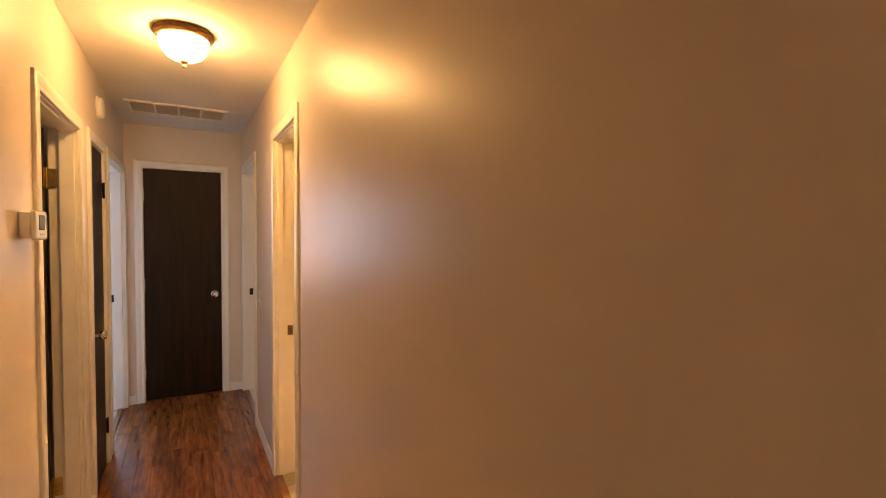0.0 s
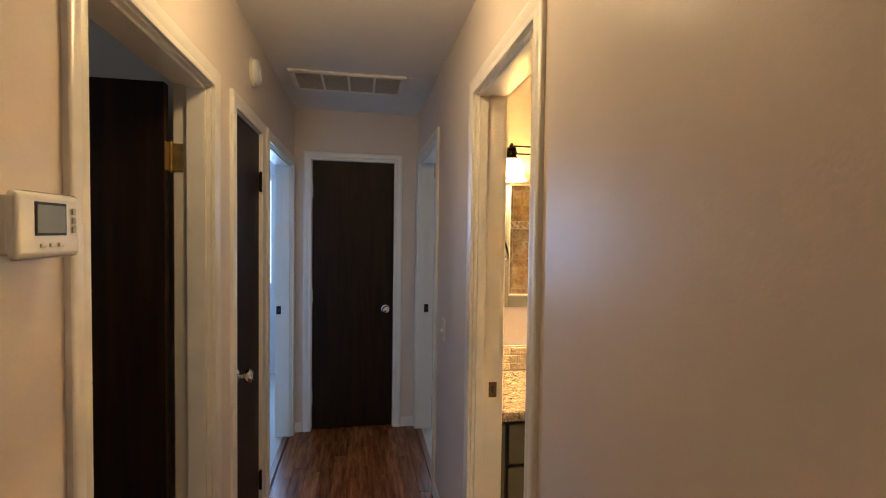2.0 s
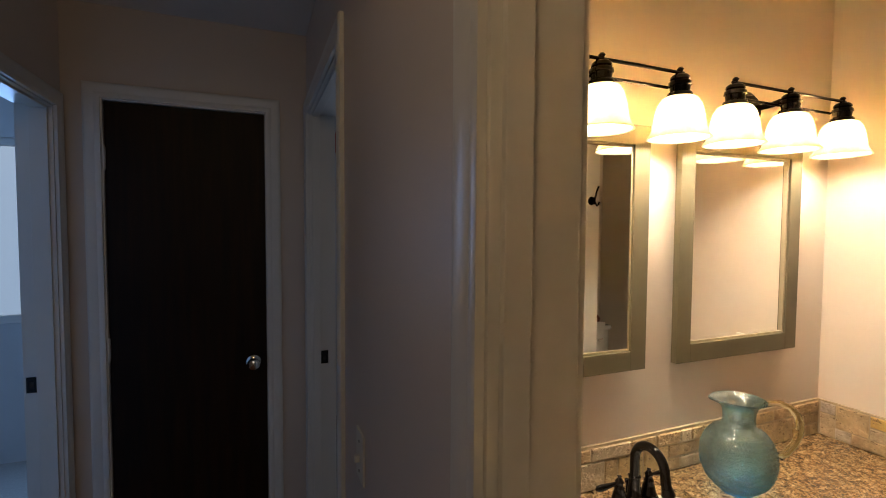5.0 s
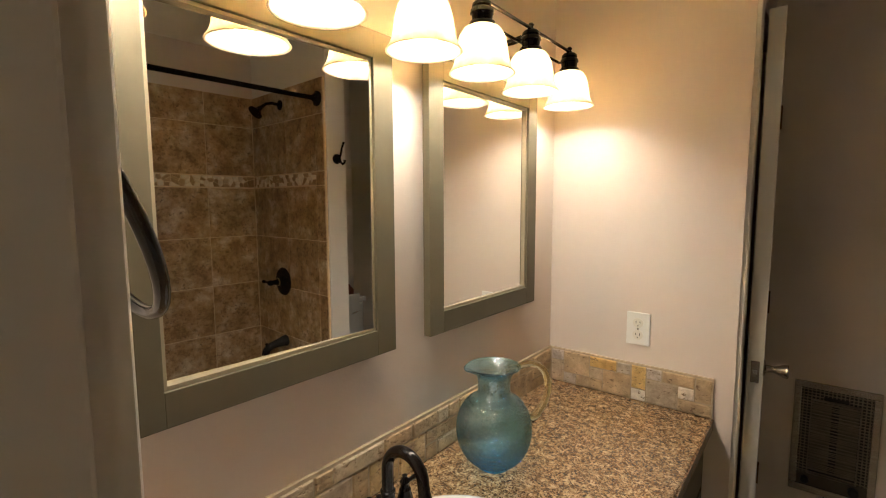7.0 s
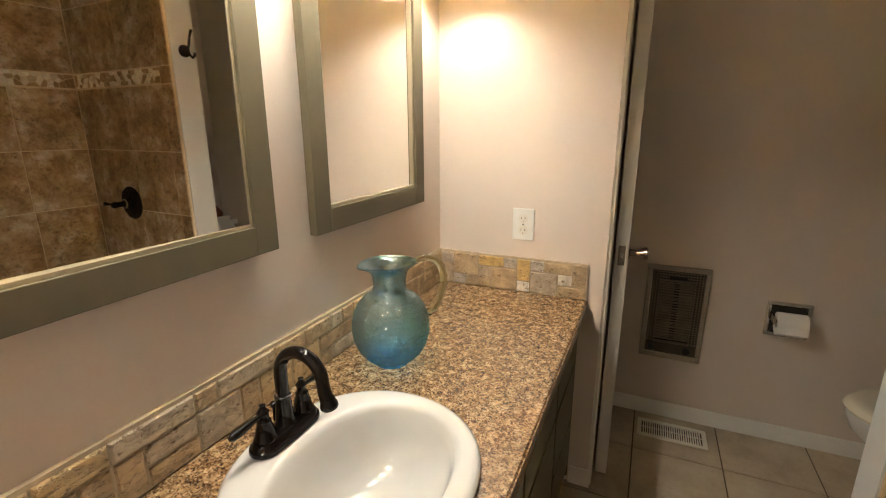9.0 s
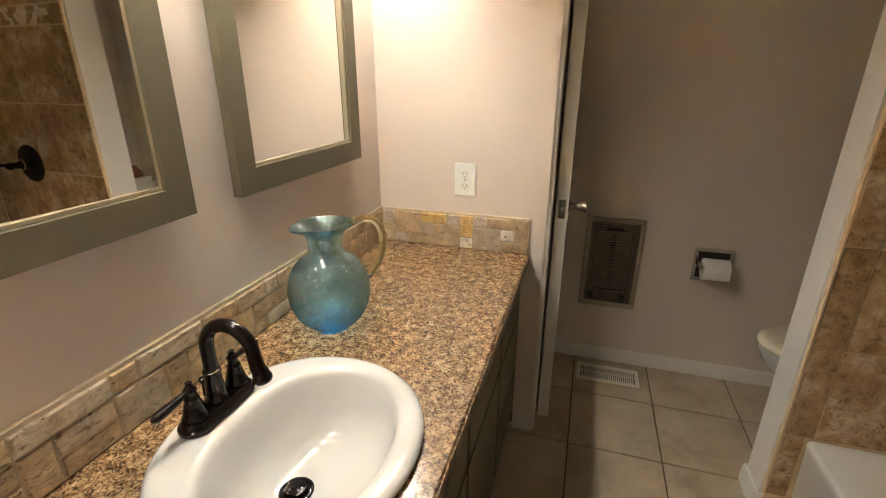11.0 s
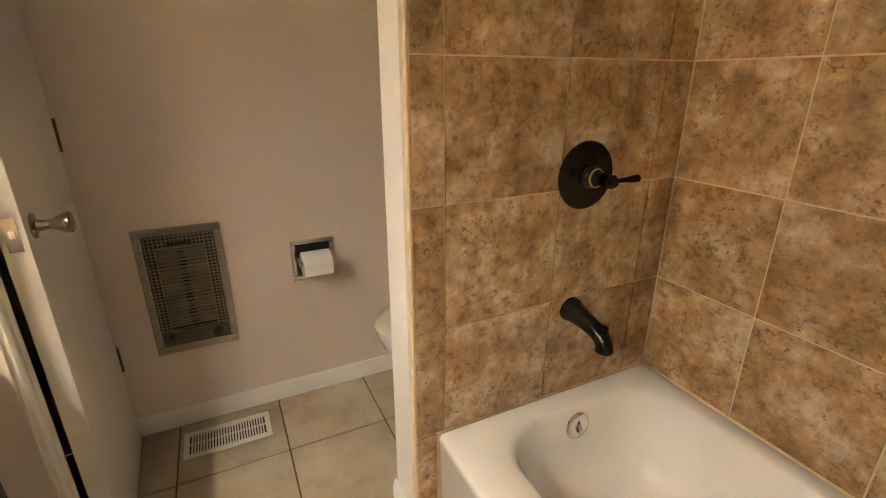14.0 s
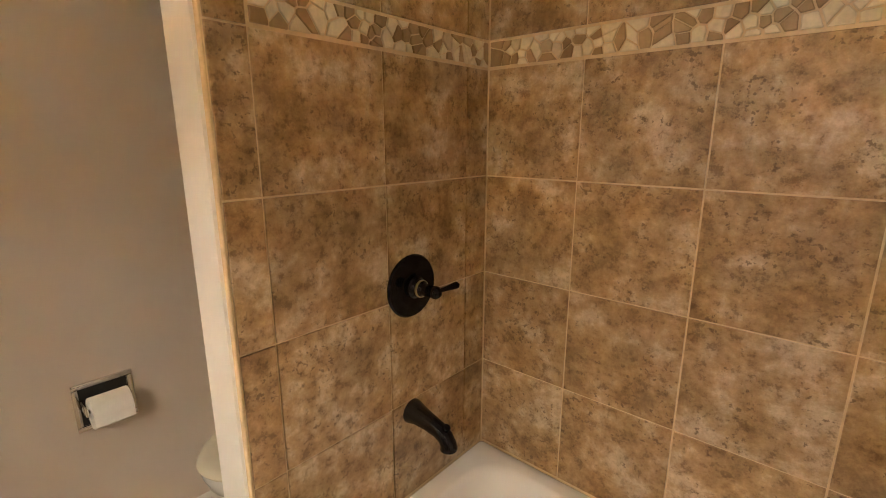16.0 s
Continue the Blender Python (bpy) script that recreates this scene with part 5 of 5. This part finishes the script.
for y, r in ((2.565, 0.016), (2.710, 0.013)):
    part("knob", cyl("x", (y, z0 + 0.056), r, E0 - 0.034, E0 - 0.0117, 20, 0.003), SLOT, he)
tp = thing("toilet_paper_holder", (E0, 2.207, 0.57), "recessed chrome toilet paper holder", "paper holder")
y0, y1, z0, z1 = 2.129, 2.286, 0.496, 0.650
for a, bb, lo, hi in ((y0, y1, z1 - 0.016, z1), (y0, y1, z0, z0 + 0.016), (y0, y0 + 0.016, z0 + 0.016, z1 - 0.016), (y1 - 0.016, y1, z0 + 0.016, z1 - 0.016)):
    part("frame", box(E0 - 0.009, E0 - 0.0004, a, bb, lo, hi, 0.003), CHROME, tp)
# flat dark sheet for the shade inside the holder, no real hollow
part("recess", box(E0 - 0.002, E0 - 0.0006, y0 + 0.016, y1 - 0.016, z0 + 0.016, z1 - 0.016), SLOT, tp)
for y in (y0 + 0.017, y1 - 0.027):
    part("post", box(E0 - 0.066, E0 - 0.003, y, y + 0.010, 0.566, 0.600, 0.004), CHROME, tp)
part("roller", cyl("y", (E0 - 0.060, 0.582), 0.008, y0 + 0.027, y1 - 0.027, 12), CHROME, tp)
pr = thing("toilet_paper_roll", (E0 - 0.055, 2.207, 0.56), "white toilet paper roll on its holder", "toilet paper")
m = Matrix.Translation((E0 - 0.060, 2.207, 0.572)) @ Matrix.Rotation(radians(90), 4, "X")
part("roll", lathe([(0.019, -0.051), (0.046, -0.051), (0.048, -0.049), (0.048, 0.049), (0.046, 0.051), (0.019, 0.051), (0.019, -0.051)], 36, m), PAPER, pr)
part("loose_sheet", box(E0 - 0.1088, E0 - 0.1078, 2.157, 2.257, 0.546, 0.570), PAPER, pr)
fr = thing("floor_register", (2.716, 2.59, 0), "white slotted metal floor register set in the tiles", "floor vent")
x0, x1, y0, y1 = 2.648, 2.785, 2.446, 2.732
for a, bb, lo, hi in ((x0, x1, y0, y0 + 0.018), (x0, x1, y1 - 0.018, y1), (x0, x0 + 0.020, y0 + 0.018, y1 - 0.018), (x1 - 0.020, x1, y0 + 0.018, y1 - 0.018)):
    part("frame", box(a, bb, lo, hi, 0.0015, 0.008, 0.0025), PLASTIC, fr)
# flat dark sheet for the shade below the louvres
part("duct", box(x0 + 0.020, x1 - 0.020, y0 + 0.018, y1 - 0.018, 0.0010, 0.0016), SLOT, fr)
for i in range(26):
    y = y0 + 0.022 + (y1 - y0 - 0.044) * (i + 0.5) / 26
    part("louvre", box(x0 + 0.020, x1 - 0.020, y - 0.0024, y + 0.0024, 0.0018, 0.0062), PLASTIC, fr)
part("rib", box((x0 + x1) / 2 - 0.003, (x0 + x1) / 2 + 0.003, y0 + 0.018, y1 - 0.018, 0.0063, 0.0072), PLASTIC, fr)


# ---- pieces: tiles, planks, stones ----
def piece(name, me, parent, place):
    ob = new(name, me)
    ob.parent = parent
    ob.location = Vector(place) - parent.location
    return ob


def slab_mesh(name, dx, dy, dz, material, e=0.0015):
    """A small block with bevelled top edges, its base at z 0 and centred."""
    bm = bmesh.new()
    rows = [[bm.verts.new((sx * (dx / 2 - k), sy * (dy / 2 - k), z)) for sx, sy in ((-1, -1), (1, -1), (1, 1), (-1, 1))] for k, z in ((0, 0), (0, dz - e), (e, dz))]
    for a, b in zip(rows, rows[1:]):
        for i in range(4):
            bm.faces.new((a[i], a[(i + 1) % 4], b[(i + 1) % 4], b[i]))
    bm.faces.new(rows[-1])
    bm.faces.new(rows[0][::-1])
    return to_mesh(name, bm, material)


cache = {}


def block(name, dx, dy, dz, material, e=0.0015, frame3=None):
    """Shared mesh of a block; frame3 turns it so that its top faces another way."""
    key = (name, round(dx, 4), round(dy, 4), round(dz, 4), frame3)
    if key not in cache:
        me = slab_mesh(name, dx, dy, dz, material, e)
        if frame3 == "west":
            me.transform(Matrix(((0, 0, -1, 0), (1, 0, 0, 0), (0, 1, 0, 0), (0, 0, 0, 1))))
        elif frame3 == "north":
            me.transform(Matrix(((1, 0, 0, 0), (0, 0, 1, 0), (0, 1, 0, 0), (0, 0, 0, 1))))
            me.flip_normals()
        elif frame3 == "south":
            me.transform(Matrix(((1, 0, 0, 0), (0, 0, -1, 0), (0, 1, 0, 0), (0, 0, 0, 1))))
        cache[key] = me
    return cache[key]


# hall planks, running along the hall
rng = random.Random(4)
pw = 0.0835
nrow = 11
for i in range(nrow):
    xa = L - 0.002 + i * pw
    xb = min(xa + pw, R + 0.001)
    y = -0.6 - rng.random() * 0.6
    while y < END + 0.03:
        ln = rng.uniform(0.5, 0.95)
        ya, yb = y, min(y + ln, END + 0.035)
        if yb - ya > 0.03:
            piece("plank", block("plank", xb - xa - 0.0008, round(yb - ya, 2) - 0.001, 0.0065, PLANK, 0.0008), floor_hall, ((xa + xb) / 2, (ya + yb) / 2, -0.0065))
        y += ln

# bathroom floor tiles
pitch, joint = 0.3465, 0.006
for i in range(-6, 4):
    for k in range(-5, 5):
        xa, xb = 2.2045 + i * pitch + joint / 2, 2.2045 + (i + 1) * pitch - joint / 2
        ya, yb = 2.401 + k * pitch + joint / 2, 2.401 + (k + 1) * pitch - joint / 2
        xa, xb, ya, yb = max(xa, R + 0.035), min(xb, E0 - 0.001), max(ya, S0 + 0.001), min(yb, N0 - 0.001)
        if xb - xa > 0.02 and yb - ya > 0.02 and not (xb < 2.0 and yb < 1.95) and not (xb < NICHE and ya > 3.1):
            piece("floor_tile", block("floor_tile", xb - xa, yb - ya, 0.0045, FLOORTILE, 0.0015), floor_bath, ((xa + xb) / 2, (ya + yb) / 2, -0.004))

# tub surround tiles: bed of grout on each wall, then the tiles
zrows = [(TZ + 0.001, 0.637), (0.637, 0.944), (0.944, 1.250), (1.250, 1.556), (1.634, 1.941), (1.941, 2.130)]
g = 0.0042
bed_s = tagged(new("wall_tile_bed_south", to_mesh("wall_tile_bed_south", box(W0 + 0.0005, WING, S0, S0 + 0.0085, TZ - 0.02, 2.13), TGROUT)), "mottled tan ceramic tiles on the tub's long wall", "tiled wall", kind="structure")
bed_e = tagged(new("wall_tile_bed_east", to_mesh("wall_tile_bed_east", box(WING - 0.0085, WING, S0 + 0.0085, 2.121, 0.0, 2.13), TGROUT)), "mottled tan ceramic tiles round the tub valve", "tiled wall", kind="structure")
for za, zb in zrows:
    xs = [WING - 0.0135, 1.772, 1.4655, 1.159, 0.8525, W0 + 0.001]
    for xb, xa in zip(xs, xs[1:]):
        piece("wall_tile", block("wall_tile", xb - xa - g, zb - za - g, 0.0045, WALLTILE, 0.0012, "north"), bed_s, ((xa + xb) / 2, S0 + 0.0085, (za + zb) / 2))
    ys = [S0 + 0.0135, 1.414, 1.7265, 2.043, 2.121]
    for ya, yb in zip(ys, ys[1:]):
        piece("wall_tile", block("wall_tile", yb - ya - g, zb - za - g, 0.0045, WALLTILE, 0.0012, "west"), bed_e, (WING - 0.0085, (ya + yb) / 2, (za + zb) / 2))
piece("wall_tile", block("wall_tile", 0.054, TZ - 0.006 - 0.086, 0.0045, WALLTILE, 0.0012, "west"), bed_e, (WING - 0.0085, 2.0925, 0.086 + (TZ - 0.086) / 2))
piece("edge_trim", block("edge_trim", 0.006, 2.04, 0.012, TGROUT, 0.002, "west"), bed_e, (WING, 2.1248, 1.108))


def half(poly, p, q):
    """Keeps the part of a convex polygon that lies nearer to p than to q."""
    mid, nrm = ((p[0] + q[0]) / 2, (p[1] + q[1]) / 2), (q[0] - p[0], q[1] - p[1])
    out = []
    for a, b in zip(poly, poly[1:] + poly[:1]):
        da = (a[0] - mid[0]) * nrm[0] + (a[1] - mid[1]) * nrm[1]
        db = (b[0] - mid[0]) * nrm[0] + (b[1] - mid[1]) * nrm[1]
        if da <= 0:
            out.append(a)
        if da * db < 0:
            f = da / (da - db)
            out.append((a[0] + f * (b[0] - a[0]), a[1] + f * (b[1] - a[1])))
    return out


def mosaic(parent, s0, s1, z0, z1, put, seed):
    """Broken-stone mosaic: cells of scattered points, each shrunk to leave a joint."""
    r = random.Random(seed)
    seeds = []
    for i in range(int((s1 - s0) / 0.0265)):
        for row in (0, 1, 2):
            if r.random() < 0.76:
                seeds.append((s0 + (i + r.random()) * 0.0265, z0 + (z1 - z0) * (row + r.random()) / 3))
    for i, p in enumerate(seeds):
        poly = [(s0, z0), (s1, z0), (s1, z1), (s0, z1)]
        for k, q in enumerate(seeds):
            if k != i and abs(q[0] - p[0]) < 0.12 and poly:
                poly = half(poly, p, q)
        if len(poly) < 3:
            continue
        cx, cy = sum(a for a, _ in poly) / len(poly), sum(b for _, b in poly) / len(poly)
        size = min(math.hypot(a - cx, b - cy) for a, b in poly)
        if size < 0.004:
            continue
        sh = max(0.5, 1 - 0.0022 / size)
        bm = bmesh.new()
        rows = [[bm.verts.new(put(cx + (a - cx) * f, cy + (b - cy) * f, d)) for a, b in poly] for f, d in ((sh, 0.0), (sh, 0.0040), (sh * 0.90, 0.0052))]
        for a, b in zip(rows, rows[1:]):
            for q in range(len(poly)):
                bm.faces.new((a[q], a[(q + 1) % len(poly)], b[(q + 1) % len(poly)], b[q]))
        bm.faces.new(rows[-1])
        bmesh.ops.recalc_face_normals(bm, faces=bm.faces)
        part("mosaic_stone", bm, PEBBLE, parent, smooth=None)


mosaic(bed_s, 0.72, WING - 0.016, 1.561, 1.630, lambda s, z, d: (s, S0 + 0.0085 + d, z), 5)
mosaic(bed_e, S0 + 0.016, 2.040, 1.561, 1.630, lambda s, z, d: (WING - 0.0085 - d, s, z), 8)
piece("wall_tile", block("wall_tile", 0.073, 0.074, 0.0045, WALLTILE, 0.0012, "west"), bed_e, (WING - 0.0085, 2.082, 1.595))

# travertine backsplash
BT = 0.893
bs = thing("backsplash", (W0, N0, CT), "low backsplash of tumbled travertine pieces", "backsplash")
part("grout_bed", box(W0 + 0.001, NICHE - 0.0105, N0 - 0.0098, N0 - 0.0003, CT + 0.0004, BT + 0.007, 0.001), BGROUT, bs, "cream grout")
part("grout_bed", box(NICHE - 0.0098, NICHE - 0.0003, 2.957, N0 - 0.0003, CT + 0.0004, BT + 0.005, 0.001), BGROUT, bs, "cream grout")


ROWS = 3
# the niche wall's stones: column and row from the corner, width and height in units, and the stone
NICHE_STONES = ((0, 2, 1, 1, TRAV_GREY), (0, 0, 1, 2, TRAV), (1, 1, 2, 2, TRAV), (1, 0, 1, 1, TRAV_GREY), (2, 0, 2, 1, TRAV), (3, 2, 2, 1, TRAV_GOLD), (3, 1, 1, 1, TRAV), (4, 0, 2, 2, TRAV), (5, 2, 1, 1, TRAV_GREY),
                (6, 1, 1, 2, TRAV_GOLD), (6, 0, 1, 1, TRAV_WHITE), (7, 2, 1, 1, TRAV_GREY), (7, 0, 2, 2, TRAV), (8, 2, 2, 1, TRAV), (9, 1, 1, 1, TRAV_WHITE), (9, 0, 2, 1, TRAV), (10, 1, 1, 2, TRAV))


def stone(u, w, i, k, a, b, s0, material, put, facing, r):
    d = r.choice((0.0092, 0.0100, 0.0110))
    me = block("travertine_tile_" + material.name, a * u - 0.0030, b * w - 0.0030, d, material, 0.0035, facing)
    piece("travertine_tile", me, bs, put(s0 + (i + a / 2) * u, CT + (k + b / 2) * w))


def travertine(s0, s1, put, facing, seed):
    """Fills a strip three units high with stones of mixed sizes."""
    r = random.Random(seed)
    n = round((s1 - s0) / 0.050)
    u, w = (s1 - s0) / n, (BT - CT) / ROWS
    grid = [[False] * ROWS for _ in range(n)]
    for i in range(n):
        for k in range(ROWS):
            if grid[i][k]:
                continue
            opts = [(2, 2), (2, 1), (1, 2), (3, 1), (2, 2), (2, 1), (3, 2), (1, 1)]
            r.shuffle(opts)
            for a, b in opts + [(1, 1)]:
                if i + a <= n and k + b <= ROWS and not any(grid[i + p][k + q] for p in range(a) for q in range(b)):
                    break
            for p in range(a):
                for q in range(b):
                    grid[i + p][k + q] = True
            stone(u, w, i, k, a, b, s0, TRAV, put, facing, r)


travertine(W0 + 0.002, NICHE - 0.014, lambda s, z: (s, N0 - 0.003, z), "south", 3)
rng = random.Random(12)
for i, k, a, b, stuff in NICHE_STONES:
    stone((N0 - 0.014 - 2.959) / 11, (BT - CT) / ROWS, 11 - i - a, k, a, b, 2.959, stuff, lambda s, z: (NICHE - 0.003, s, z), "west", rng)
